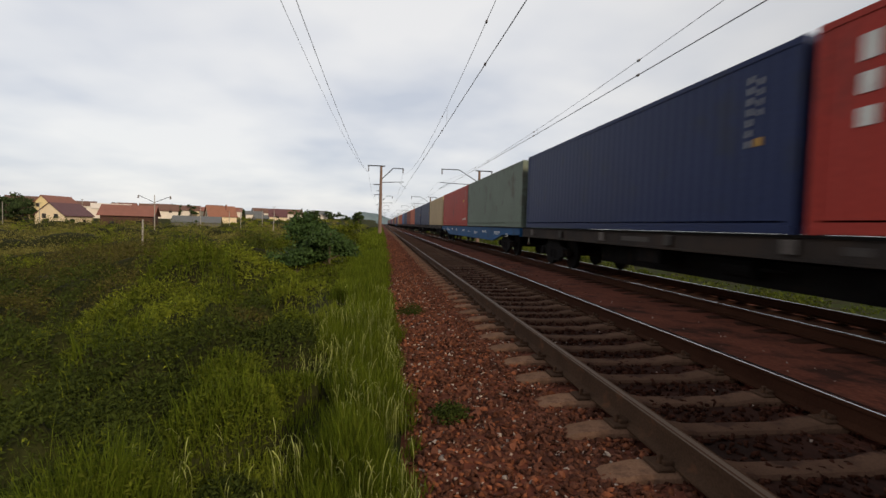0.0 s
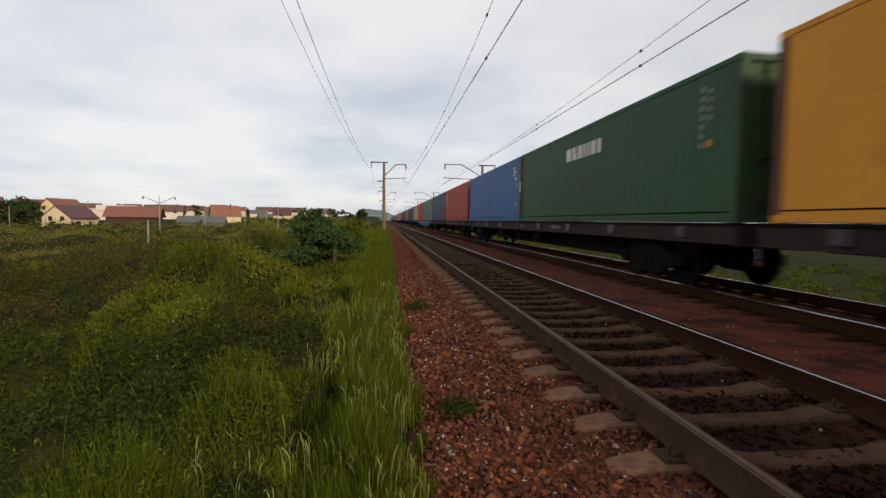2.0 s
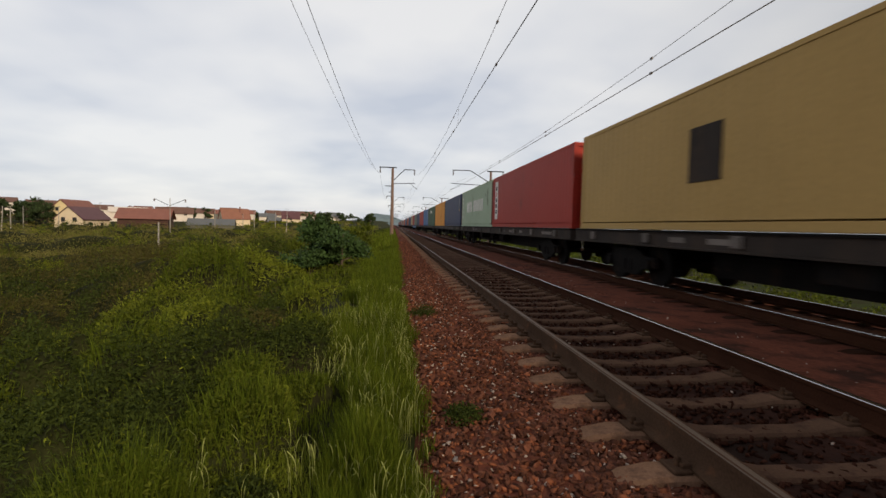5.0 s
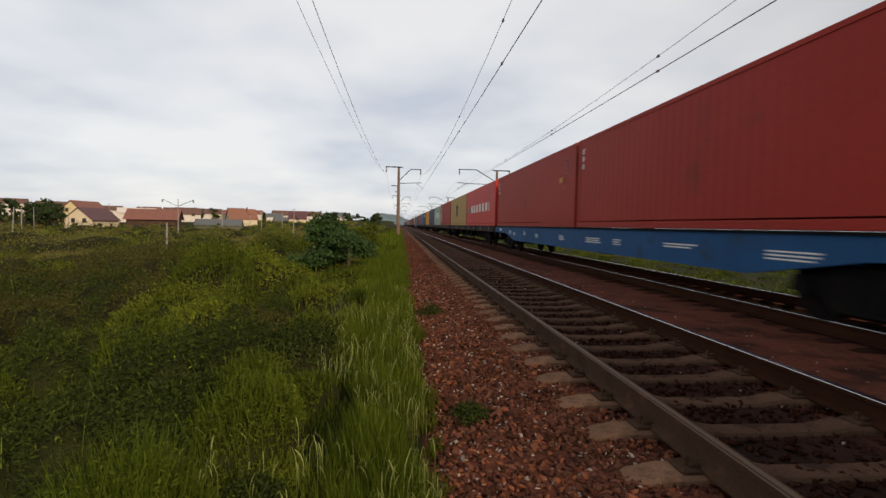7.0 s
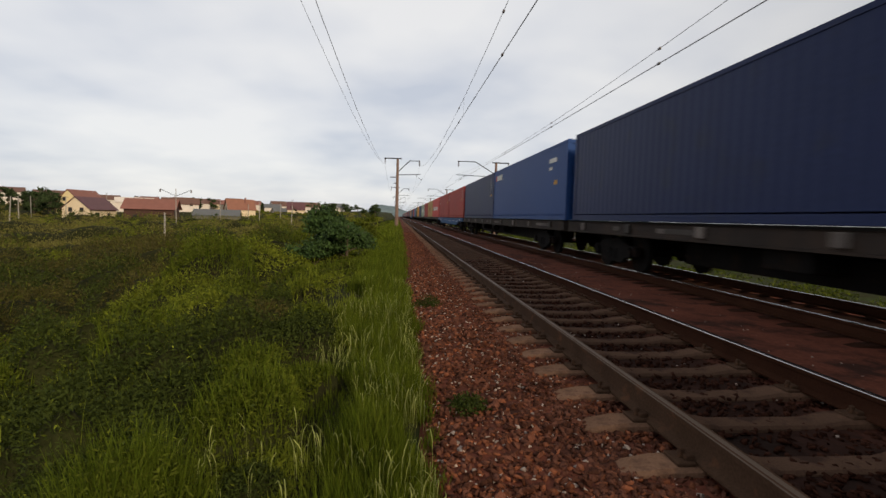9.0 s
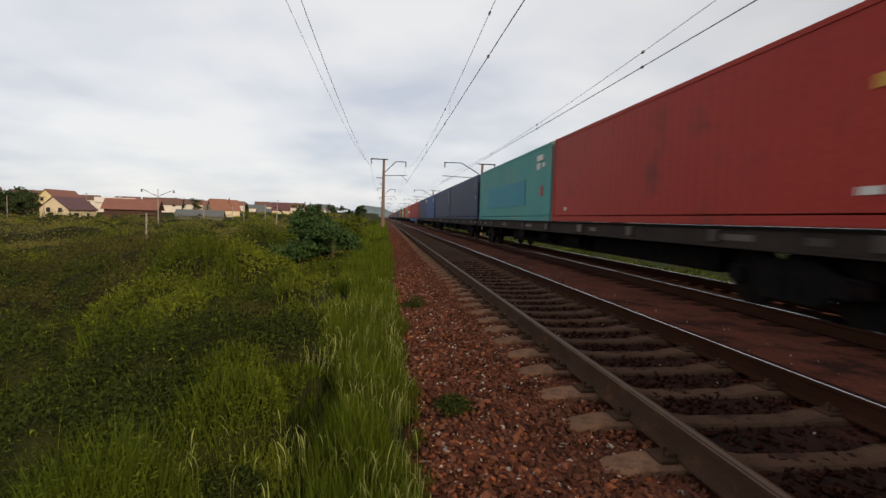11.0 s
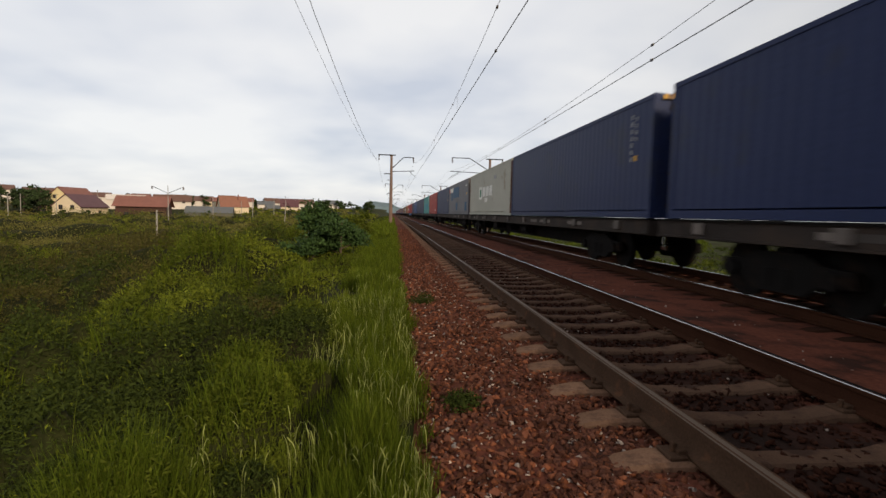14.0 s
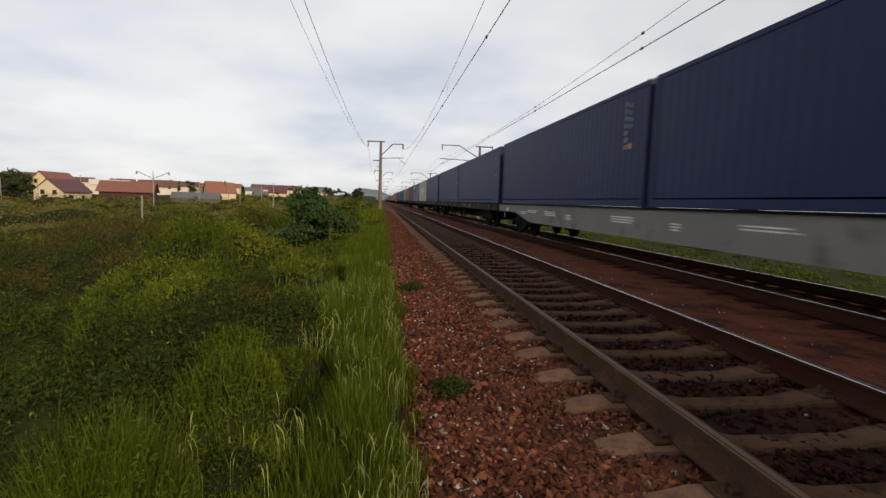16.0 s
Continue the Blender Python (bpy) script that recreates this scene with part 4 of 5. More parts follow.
# droppers between messenger and contact wire
for x, y, z0, z1 in ((TRACK_A, 20.0, 5.33, 5.95), (TRACK_A, 31.0, 5.32, 5.75), (TRACK_B, 21.0, 5.3, 5.5)):
    wire("dropper", "thin dropper wire joining contact and messenger wires", [(x, y, min(z0, z1)), (x + 0.02, y, max(z0, z1))], 0.004)


def wire_clamp(x, y, z):
    bm = boxes((x - 0.025, x + 0.025, y - 0.06, y + 0.06, z - 0.03, z + 0.03), bevel=0.008)
    me = bpy.data.meshes.new("wire_clamp")
    bm.to_mesh(me)
    bm.free()
    me.materials.append(M["insulator"])
    tagged(new("wire_clamp", me), "small dark clamp gripping an overhead wire", "clamp", "clamps on the overhead wires")


for x, z0, z1, sag, y0 in ((TRACK_B, 5.35, 6.38, 0.98, -1.5), (TRACK_A, 5.34, 7.5, 1.75, 0.0)):
    for y in (12.5, 21.5, 31.0):
        u = (y - y0) / SPAN
        wire_clamp(x, y, z0 - 0.24 * u * (1 - u))
        wire_clamp(x, y, z1 - 4 * sag * u * (1 - u))


# ---- fields: lamp and power poles ----
def street_pole(p, h, arms=False, lean=0.0, label="pale concrete power pole in the weeds"):
    root = tagged(new("power_pole"), label, "pole", "power poles in the field")
    root.matrix_basis = pose(*p, 0, lean, 0)
    part("shaft", tube(bmesh.new(), (0, 0, -1.0), (0, 0, h), 0.13, 0.09, 8), M["concrete"], root)
    if arms:
        for s in (-1, 1):
            part("lamp_arm", tube(bmesh.new(), (0, 0, h - 1.9), (s * 3.4, s * 0.9, h - 0.2), 0.06), M["steel_dark"], root)
            part("lamp_head", tube(bmesh.new(), (s * 3.4, s * 0.9, h - 0.15), (s * 3.45, s * 0.9, h - 0.9), 0.14, 0.22, 8), M["insulator"], root)
    else:
        part("crossarm", boxes((-0.7, 0.7, -0.05, 0.05, h - 0.35, h - 0.25)), M["steel_dark"], root)
    return root


# ---- houses ----
def house(label, cx, cy, rot, width, length, eave, ridge, wall, roof, windows=(), base=None, hip=False, chimney=False, over=0.5):
    """Gable end of that width towards -y before turning; eave and ridge are heights above the rail; the base sits on the ground."""
    g = float(ground_z(np.array(cx), np.array(cy)))
    g = min(g, eave - 2.4)
    root = tagged(new("house"), label, "house", "houses of the village")
    root.matrix_basis = pose(cx, cy, g, 0, 0, rot)
    e, r, w = eave - g, ridge - g, width / 2
    l0, l1 = -length / 2, length / 2
    bm = bmesh.new()
    t = 0.3
    v = [bm.verts.new(c) for c in ((-w, l0, -0.6), (w, l0, -0.6), (w, l0, e), (0, l0, r), (-w, l0, e), (-w, l1, -0.6), (w, l1, -0.6), (w, l1, e), (0, l1, r), (-w, l1, e))]
    for q in ((0, 1, 2, 3, 4), (9, 8, 7, 6, 5), (0, 5, 6, 1), (1, 6, 7, 2), (4, 9, 5, 0), (2, 7, 8, 3), (3, 8, 9, 4)):
        bm.faces.new([v[i] for i in q])
    part("wall", bm, M[wall], root)
    for s in (-1, 1):
        k = (r - e) / w
        x1 = w + over
        bm = bmesh.new()
        up = 0.16
        a = [(0, l0 - over, r + 0.03), (s * x1, l0 - over, e - over * k + 0.03), (s * x1, l1 + over, e - over * k + 0.03), (0, l1 + over, r + 0.03)]
        lo = [bm.verts.new(c) for c in a]
        hi = [bm.verts.new((c[0], c[1], c[2] + up)) for c in a]
        bm.faces.new(lo); bm.faces.new(hi[::-1])
        for i in range(4):
            j = (i + 1) % 4
            bm.faces.new((lo[i], lo[j], hi[j], hi[i]))
        bmesh.ops.recalc_face_normals(bm, faces=bm.faces)
        part("roof", bm, M[roof], root)
    if chimney:
        part("chimney", boxes((w * 0.3, w * 0.3 + 0.6, l1 * 0.3, l1 * 0.3 + 0.6, r - 2.0, r + 0.9)), M["roof_rust"], root)
    for face, u, z, ww, hh in windows:
        wo = new("window"); wo.parent = root
        if face == "g":
            wo.matrix_basis = pose(u, l0, z)
        else:
            wo.matrix_basis = pose(w, u, z, 0, 0, 90)
        part("frame", boxes((-ww / 2 - 0.08, ww / 2 + 0.08, -0.05, 0.0, -hh / 2 - 0.08, -hh / 2), (-ww / 2 - 0.08, ww / 2 + 0.08, -0.05, 0.0, hh / 2, hh / 2 + 0.08), (-ww / 2 - 0.08, -ww / 2, -0.05, 0.0, -hh / 2, hh / 2), (ww / 2, ww / 2 + 0.08, -0.05, 0.0, -hh / 2, hh / 2), (-0.04, 0.04, -0.05, 0.0, -hh / 2, hh / 2)), M["trim"], wo)
        part("pane", boxes((-ww / 2, ww / 2, -0.02, -0.005, -hh / 2, hh / 2)), M["glass"], wo)
    return root


def make_village():
    house("cream two-storey house with a plum metal roof", -109.6, 186.0, -5, 9.6, 14.0, 0.75, 4.75, "wall_cream", "roof_plum", [("g", -1.9, 3.9, 1.2, 1.4), ("g", 2.0, 3.9, 1.2, 1.4), ("g", -2.2, 1.4, 1.2, 1.4), ("s", -3.0, 2.2, 1.2, 1.3), ("s", 2.5, 2.2, 1.2, 1.3)])
    house("yellow house with a tall rust-coloured roof", -128.0, 212.0, -5, 10.5, 15.0, 3.0, 8.0, "wall_yellow", "roof_rust", [("g", -1.5, 6.0, 1.1, 1.2)])
    house("brown timber house with a broad rust roof and open gable", -91.0, 191.5, -76, 11.0, 16.0, 1.6, 4.9, "wall_brown", "roof_rust", [("s", -4.5, 2.0, 1.3, 1.6), ("s", 0.0, 2.0, 1.3, 1.6), ("s", 4.0, 1.6, 2.2, 2.4)], over=0.9)
    house("white house with a brown roof in the village", -110.5, 266.0, -68, 9.0, 13.0, 4.4, 7.4, "wall_white", "roof_brown", [("s", -3, 3.5, 1.2, 1.3), ("s", 3, 3.5, 1.2, 1.3)])
    house("white two-storey house with a brown roof", -127.0, 328.0, -38, 11.0, 12.0, 5.8, 8.6, "wall_white", "roof_brown", [("g", -2, 4, 1.3, 1.3), ("g", 2, 4, 1.3, 1.3)])
    house("low grey shed with a grey sheet roof", -74.5, 210.5, -78, 9.0, 17.0, -0.6, 1.7, "wall_grey", "roof_grey")
    house("house with an orange tiled roof and cream walls", -78.5, 252.0, -60, 10.0, 12.5, 2.4, 7.2, "wall_cream", "roof_orange", [("g", 0, 3.5, 1.2, 1.3)], chimney=True)
    house("small white house with a grey roof", -71.5, 311.0, -63, 8.0, 11.0, 1.5, 4.0, "wall_white", "roof_grey")
    house("house with a steep dark red roof", -60.5, 297.5, -78, 9.0, 9.5, 3.4, 7.7, "wall_cream", "roof_plum", [("s", 0, 2.2, 1.2, 1.3)])
    house("pale house with an orange hipped roof", -62.0, 362.0, -78, 10.0, 12.0, 4.3, 7.0, "wall_cream", "roof_orange", [("s", -2, 2.5, 1.4, 1.3), ("s", 3, 2.5, 1.4, 1.3)])
    house("pale flat-roofed house at the edge of the village", -58.5, 410.0, -80, 9.0, 12.0, 5.2, 6.6, "wall_cream", "roof_rust", [("s", 0, 3, 1.4, 1.3)])
    house("white house with a dark roof on the rise", -208.5, 283.0, -48, 10.0, 14.0, 8.6, 11.0, "wall_white", "roof_brown")
    house("white house with a brown roof behind trees", -175.0, 266.0, -48, 10.0, 14.0, 6.6, 9.3, "wall_white", "roof_brown")
    house("house with a pale roof beyond the yellow house", -125.0, 246.0, -63, 9.0, 15.0, 4.2, 6.4, "wall_white", "wall_white")
    house("house with a brown roof in the second row", -128.0, 300.0, -68, 9.0, 17.0, 4.6, 8.2, "wall_white", "roof_brown")
    house("distant house with a rust-coloured roof", -96.0, 290.0, -68, 8.0, 10.0, 5.2, 7.2, "wall_grey", "roof_rust")
    house("house with an orange roof in the second row", -93.0, 300.0, -73, 10.0, 14.0, 4.0, 8.0, "wall_cream", "roof_orange")
    house("low white house in the second row", -82.0, 330.0, -73, 8.0, 10.0, 4.5, 6.5, "wall_white", "roof_grey")
    rg = random.Random(31)
    for k in range(14):
        a = radians(-29 + 22 * (k + rg.random()) / 14)
        d = rg.uniform(330, 440)
        h = rg.uniform(3.6, 5.0) + d * 0.006
        house("small pale distant house in the village", d * math.sin(a), d * math.cos(a), -72 + rg.uniform(-12, 12), rg.uniform(8, 10), rg.uniform(9, 14), h, h + rg.uniform(2, 3.5), rg.choice(("wall_white", "wall_cream", "wall_white")), rg.choice(("roof_rust", "roof_brown", "roof_brown", "roof_grey", "roof_plum")), [("s", 0, 3.0, 1.3, 1.3)])
    for k in range(9):
        a = radians(-33 + 26 * (k + rg.random()) / 9)
        d = rg.uniform(170, 330)
        x, y = d * math.sin(a), d * math.cos(a)
        street_pole((x, y, float(ground_z(np.array(x), np.array(y)))), rg.uniform(7.5, 9.0))
    street_pole((-57.0, 132.0, -4.0), 10.6, True, 0, "tall concrete lamp pole with two raised arms")
    street_pole((-27.8, 61.2, -4.0), 4.8, False, 1.0)
    street_pole((-46.4, 169.5, -4.0), 9.0, False, 0)
    street_pole((-25.0, 117.3, -4.0), 6.9, False, 3.0, "leaning pale wooden power pole")
    street_pole((-84.0, 117.0, -4.0), 7.3, False, 0)
    street_pole((-85.3, 116.0, -4.0), 7.3, False, 4.0)
    street_pole((-128.0, 184.0, -4.0), 8.7, False, 0)


make_village()


# ---- vegetation ----
def leaf_cloud(rng, centres, radii, n_each, size, squash=0.8, shell=0.45):
    """Leaves as small bent diamonds scattered through uneven domes."""
    c = np.repeat(centres, n_each, axis=0)
    r = np.repeat(radii, n_each)
    n = len(c)
    d = rng.normal(size=(n, 3))
    d[:, 2] = np.abs(d[:, 2]) * 0.9 + 0.05 * rng.normal(size=n)
    d /= np.linalg.norm(d, axis=1)[:, None]
    rad = (shell + (1 - shell) * rng.rand(n) ** 0.6) * r * (0.8 + 0.35 * rng.rand(n))
    p = c + d * rad[:, None] * np.array([1, 1, squash])
    t = rng.normal(size=(n, 3)) + d * 0.6
    t /= np.linalg.norm(t, axis=1)[:, None]
    b = np.cross(t, d + 0.5 * rng.normal(size=(n, 3)))
    b /= np.linalg.norm(b, axis=1)[:, None] + 1e-9
    s = (size if np.isscalar(size) else np.repeat(size, n_each)) * (0.6 + 0.8 * rng.rand(n))
    s = s[:, None]
    nn = np.cross(t, b)
    v = np.stack([p - t * s, p + b * s * 0.45 + nn * s * 0.15, p + t * s, p - b * s * 0.45 + nn * s * 0.15], 1)
    return v.reshape(-1, 3), np.arange(n * 4).reshape(n, 4)


def blades(rng, x, y, z, h, w, bend):
    """Grass blades: tapered strips in three lengths that lean over."""
    n = len(x)
    a = rng.uniform(0, 2 * math.pi, n)
    lean = bend * (0.3 + rng.rand(n)) * h
    dx, dy = np.cos(a) * lean, np.sin(a) * lean
    q = rng.uniform(0, 2 * math.pi, n)
    px, py = np.cos(q) * w / 2, np.sin(q) * w / 2
    P = []
    for u, k in ((0, 1.0), (0.45, 0.85), (0.8, 0.55), (1.0, 0.08)):
        cx, cy, cz = x + dx * u * u, y + dy * u * u, z + h * (u - 0.12 * bend * u ** 3)
        P += [np.stack([cx - px * k, cy - py * k, cz], -1), np.stack([cx + px * k, cy + py * k, cz], -1)]
    v = np.stack(P, 1).reshape(-1, 3)
    b = np.arange(n)[:, None] * 8
    f = np.concatenate([b + np.array([[0, 1, 3, 2]]), b + np.array([[2, 3, 5, 4]]), b + np.array([[4, 5, 7, 6]])], 0)
    return v, f


def patch_noise(x, y, s, seed):
    return np.array([noise.noise((a * s + seed, b * s - seed, seed * 1.7)) for a, b in zip(x, y)])


def stalks(rng, x, y, z, h, w):
    """Thin stems whose pale seed head nods over at the top."""
    n = len(x)
    a = rng.uniform(0, 2 * math.pi, n)
    hook = h * rng.uniform(0.05, 0.3, n)
    dx, dy = np.cos(a) * hook, np.sin(a) * hook
    q = rng.uniform(0, 2 * math.pi, n)
    px, py = np.cos(q) * w / 2, np.sin(q) * w / 2
    P = []
    for u, out, k in ((0, 0, 0.7), (0.72, 0.12, 0.7), (0.86, 0.35, 1.9), (0.97, 0.75, 1.7), (0.95, 1.15, 0.3)):
        cx, cy, cz = x + dx * out, y + dy * out, z + h * u
        P += [np.stack([cx - px * k, cy - py * k, cz], -1), np.stack([cx + px * k, cy + py * k, cz], -1)]
    v = np.stack(P, 1).reshape(-1, 3)
    b = np.arange(n)[:, None] * 10
    f = np.concatenate([b + np.array([[2 * j, 2 * j + 1, 2 * j + 3, 2 * j + 2]]) for j in range(4)], 0)
    return v, f


def bank_edge(y):
    """Where the grass verge gives way to the weeds of the bank."""
    return np.interp(y, [0, 3, 4.5, 8, 30, 140], [-0.2, -0.26, -0.42, -0.72, -1.6, -5.0]) + 0.08 * np.sin(y * 1.7 + 0.6)


def hollow(x, y):
    """Bare, dark places between the plants."""
    return (np.hypot((x + 0.92) / 0.36, (y - 8.6) / 1.1) < 1) | (np.hypot((x + 0.47) / 0.17, (y - 3.45) / 0.62) < 1) | (np.hypot((x + 0.43) / 0.12, (y - 2.33) / 0.22) < 1)


# growth that stands out from its neighbours: x, y, radius, height, kind
DARK, MID, LIGHT, OLIVE, GRASS, PALE_GRASS = range(6)
STANDS = [(-5.1, 17.1, 1.7, 1.2, LIGHT), (-6.4, 18.2, 1.4, 1.1, LIGHT), (-3.9, 15.6, 1.3, 0.9, LIGHT), (-14.9, 32.5, 3.6, 2.3, OLIVE), (-18.5, 37.0, 3.8, 2.6, OLIVE), (-22.0, 41.0, 4.2, 2.6, OLIVE),
          (-11.8, 27.5, 2.4, 1.8, OLIVE), (-5.1, 9.6, 0.9, 0.7, MID), (-1.95, 3.5, 0.55, 0.5, DARK), (-1.5, 3.0, 0.42, 0.42, DARK), (-2.4, 4.3, 0.6, 0.6, DARK), (-1.35, 5.1, 0.55, 0.55, DARK),
          (-1.1, 5.7, 0.5, 0.5, DARK), (-0.75, 2.5, 0.22, 0.26, DARK), (-3.2, 8.4, 0.7, 0.7, LIGHT), (-2.0, 7.0, 0.6, 0.55, OLIVE)]
LEAF_KINDS = (((DARK,), "weed_dark", "dark green leafy weeds"), ((MID, GRASS), "weed", "mid-green leafy weeds"), ((LIGHT, PALE_GRASS), "weed_light", "light yellow-green leafy weeds"), ((OLIVE,), "shrub_dark", "brownish dark olive shrubs"))
BLADE_KINDS = ((GRASS, "blade", "bright green upright grass"), (PALE_GRASS, "blade_light", "pale yellow-green upright grass"))


def make_zone(rng, place, d0, d1, n_plants, rad, high, n_leaves, n_blades, mix, grid, olive="shrub_dark"):
    """A stretch of weeds: rounded plants side by side over a dark sheet for the shaded undergrowth, then leaves and
    blades on each plant.
    """
    def spots(n, power=1.0):
        a = np.radians(rng.uniform(-66, 2, n))
        d = d0 * (d1 / d0) ** (rng.rand(n) ** power)
        return d * np.sin(a), d * np.cos(a)
    # plants spread evenly over the ground
    a, d = np.radians(rng.uniform(-66, 2, n_plants)), np.sqrt(rng.uniform(d0 ** 2, d1 ** 2, n_plants))
    cx, cy = d * np.sin(a), d * np.cos(a)
    ok = cx < bank_edge(cy) - 0.05
    cx, cy = cx[ok], cy[ok]
    lump = patch_noise(cx, cy, 0.9 / (rad[0] + rad[1]), 13.0)
    cr = rng.uniform(*rad, len(cx))
    ch = rng.uniform(*high, len(cx)) * np.clip(1 + 1.3 * lump, 0.45, 1.7)
    near_edge = np.clip((bank_edge(cy) - cx) / 1.2, 0.4, 1)
    ch = ch * near_edge
    ch = np.minimum(ch, np.maximum(0.5 - ground_z(cx, cy), 0.2))
    tone = patch_noise(cx, cy, 0.22 / (rad[0] + rad[1]), 5.0) * 1.5 + 0.35 * rng.normal(size=len(cx))
    brow = np.interp(cy, [2, 4, 6, 9.5, 17, 30, 50, 200], [-1.1, -1.5, -3.2, -5.6, -7.2, -9, -12, -20])
    tone = tone + 0.42 * np.clip((cx - brow) / (0.4 + 0.06 * cy), -1, 1)
    ch = np.where((cx > -5.2) & (cy > 11.5) & (cy < 22), 0.5 * ch, ch)
    kind = np.array(mix)[np.clip(((tone + 0.75) / 1.5 * len(mix)).astype(int), 0, len(mix) - 1)]
    far_stand = [s for s in STANDS if d0 <= math.hypot(s[0], s[1]) < d1]
    if far_stand:
        S = np.array(far_stand)
        inside = (np.hypot(cx[:, None] - S[None, :, 0], cy[:, None] - S[None, :, 1]) < S[None, :, 2] * 0.9)
        kind = np.where(inside.any(1), S[inside.argmax(1), 4].astype(int), kind)
        cx, cy, cr, ch = np.append(cx, S[:, 0]), np.append(cy, S[:, 1]), np.append(cr, S[:, 2]), np.append(ch, S[:, 3])
        kind = np.append(kind, S[:, 4].astype(int))

    def growth(x, y):
        best, own = np.zeros(len(x)), np.zeros(len(x), int)
        for k in range(0, len(x), 4000):
            xs, ys = x[k:k + 4000, None], y[k:k + 4000, None]
            q = 1 - ((xs - cx) ** 2 + (ys - cy) ** 2) / cr ** 2
            v = ch * np.sqrt(np.clip(q, 0, 1))
            top = v.max(1)
            own[k:k + 4000] = np.where(top > 0, v.argmax(1), q.argmax(1))
            best[k:k + 4000] = np.maximum(top, 0.08 * high[1])
        d = np.hypot(x, y)
        if d0 > 5:
            best = best * np.clip((d / d0 - 1) / 0.12, 0, 1) ** 0.5
        best = best * np.clip((1.02 - d / d1) / 0.06, 0, 1) ** 0.5
        best = np.where(hollow(x, y), 0.05, best)
        return np.where(x > bank_edge(y) + 0.02, 0, best), own

    # undergrowth: one filler sheet, its dark colour holds the shade between plants
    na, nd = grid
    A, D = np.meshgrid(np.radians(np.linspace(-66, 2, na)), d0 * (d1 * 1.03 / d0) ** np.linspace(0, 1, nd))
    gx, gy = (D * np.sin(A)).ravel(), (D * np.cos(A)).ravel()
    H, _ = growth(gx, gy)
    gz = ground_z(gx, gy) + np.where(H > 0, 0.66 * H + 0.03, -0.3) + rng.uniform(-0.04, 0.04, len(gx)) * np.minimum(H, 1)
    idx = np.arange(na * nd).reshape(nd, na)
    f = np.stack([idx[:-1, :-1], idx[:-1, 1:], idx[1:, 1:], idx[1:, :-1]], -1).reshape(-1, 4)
    np_mesh("undergrowth", np.stack([gx, gy, gz], -1), f, M["undergrowth"], "stuff", "filler sheet coloured dark for the shade under the weeds " + place, "undergrowth")
    # leaves, more of them where they are small and close
    x, y = spots(n_leaves, 0.9)
    H, own = growth(x, y)
    q = (H > 0.085 * high[1]) | ((H > 0.03) & (rng.rand(len(x)) < 0.3))
    x, y, H, own = x[q], y[q], H[q], own[q]
    d = np.hypot(x, y)
    stray = rng.rand(len(x)) < 0.13
    tone = np.where(stray, rng.permutation(kind[own]), kind[own])
    for k, mt, lb in LEAF_KINDS:
        w = np.isin(tone, k)
        mt = olive if OLIVE in k else mt
        if not w.any():
            continue
        n = int(w.sum())
        out = np.stack([(x - cx[own])[w] / cr[own][w], (y - cy[own])[w] / cr[own][w], np.full(n, 0.75)], -1)
        nn = out * np.array([1.25, 1.25, 1]) + 0.42 * rng.normal(size=(n, 3))
        nn /= np.linalg.norm(nn, axis=1)[:, None]
        t = out * np.array([0.7, 0.7, 0.5]) + 0.55 * rng.normal(size=(n, 3))
        t /= np.linalg.norm(t, axis=1)[:, None] + 1e-9
        b = np.cross(nn, t)
        b /= np.linalg.norm(b, axis=1)[:, None] + 1e-9
        p = np.stack([x[w], y[w], ground_z(x[w], y[w]) + H[w] * rng.uniform(0.62, 1.0, n) ** 0.7 + 0.25 * H[w] * rng.rand(n) ** 5], -1)
        s = (0.0068 * d[w] ** 0.68 * rng.uniform(0.55, 1.5, n) * (0.8 if OLIVE in k else 1.0))[:, None]
        wide = s * rng.uniform(0.18, 0.4, (n, 1))
        v = np.stack([p - t * s, p + b * wide + nn * s * 0.15, p + t * s * 1.25 - nn * s * 0.2, p - b * wide + nn * s * 0.15], 1)
        np_mesh("leafy_weeds", v.reshape(-1, 3), np.arange(n * 4).reshape(n, 4), M[mt], "stuff", lb + " " + place, "weeds")
    # upright grass
    x, y = spots(n_blades, 1.1)
    H, own = growth(x, y)
    d = np.hypot(x, y)
    for k, mt, lb in BLADE_KINDS:
        w = (H > 0.02) & ((kind[own] == k) | (rng.rand(len(x)) < 0.015))
        if not w.any():
            continue
        n = int(w.sum())
        base = ground_z(x[w], y[w]) + 0.4 * H[w]
        h = np.maximum(H[w], 0.12) * rng.uniform(0.5, 0.85, n) + 0.04
        v, f = blades(rng, x[w], y[w], base, h, 0.0028 * d[w] ** 0.8 * rng.uniform(0.6, 1.3, n), 0.22)
        np_mesh("bank_grass", v, f, M[mt], "stuff", lb + " " + place, "grass")


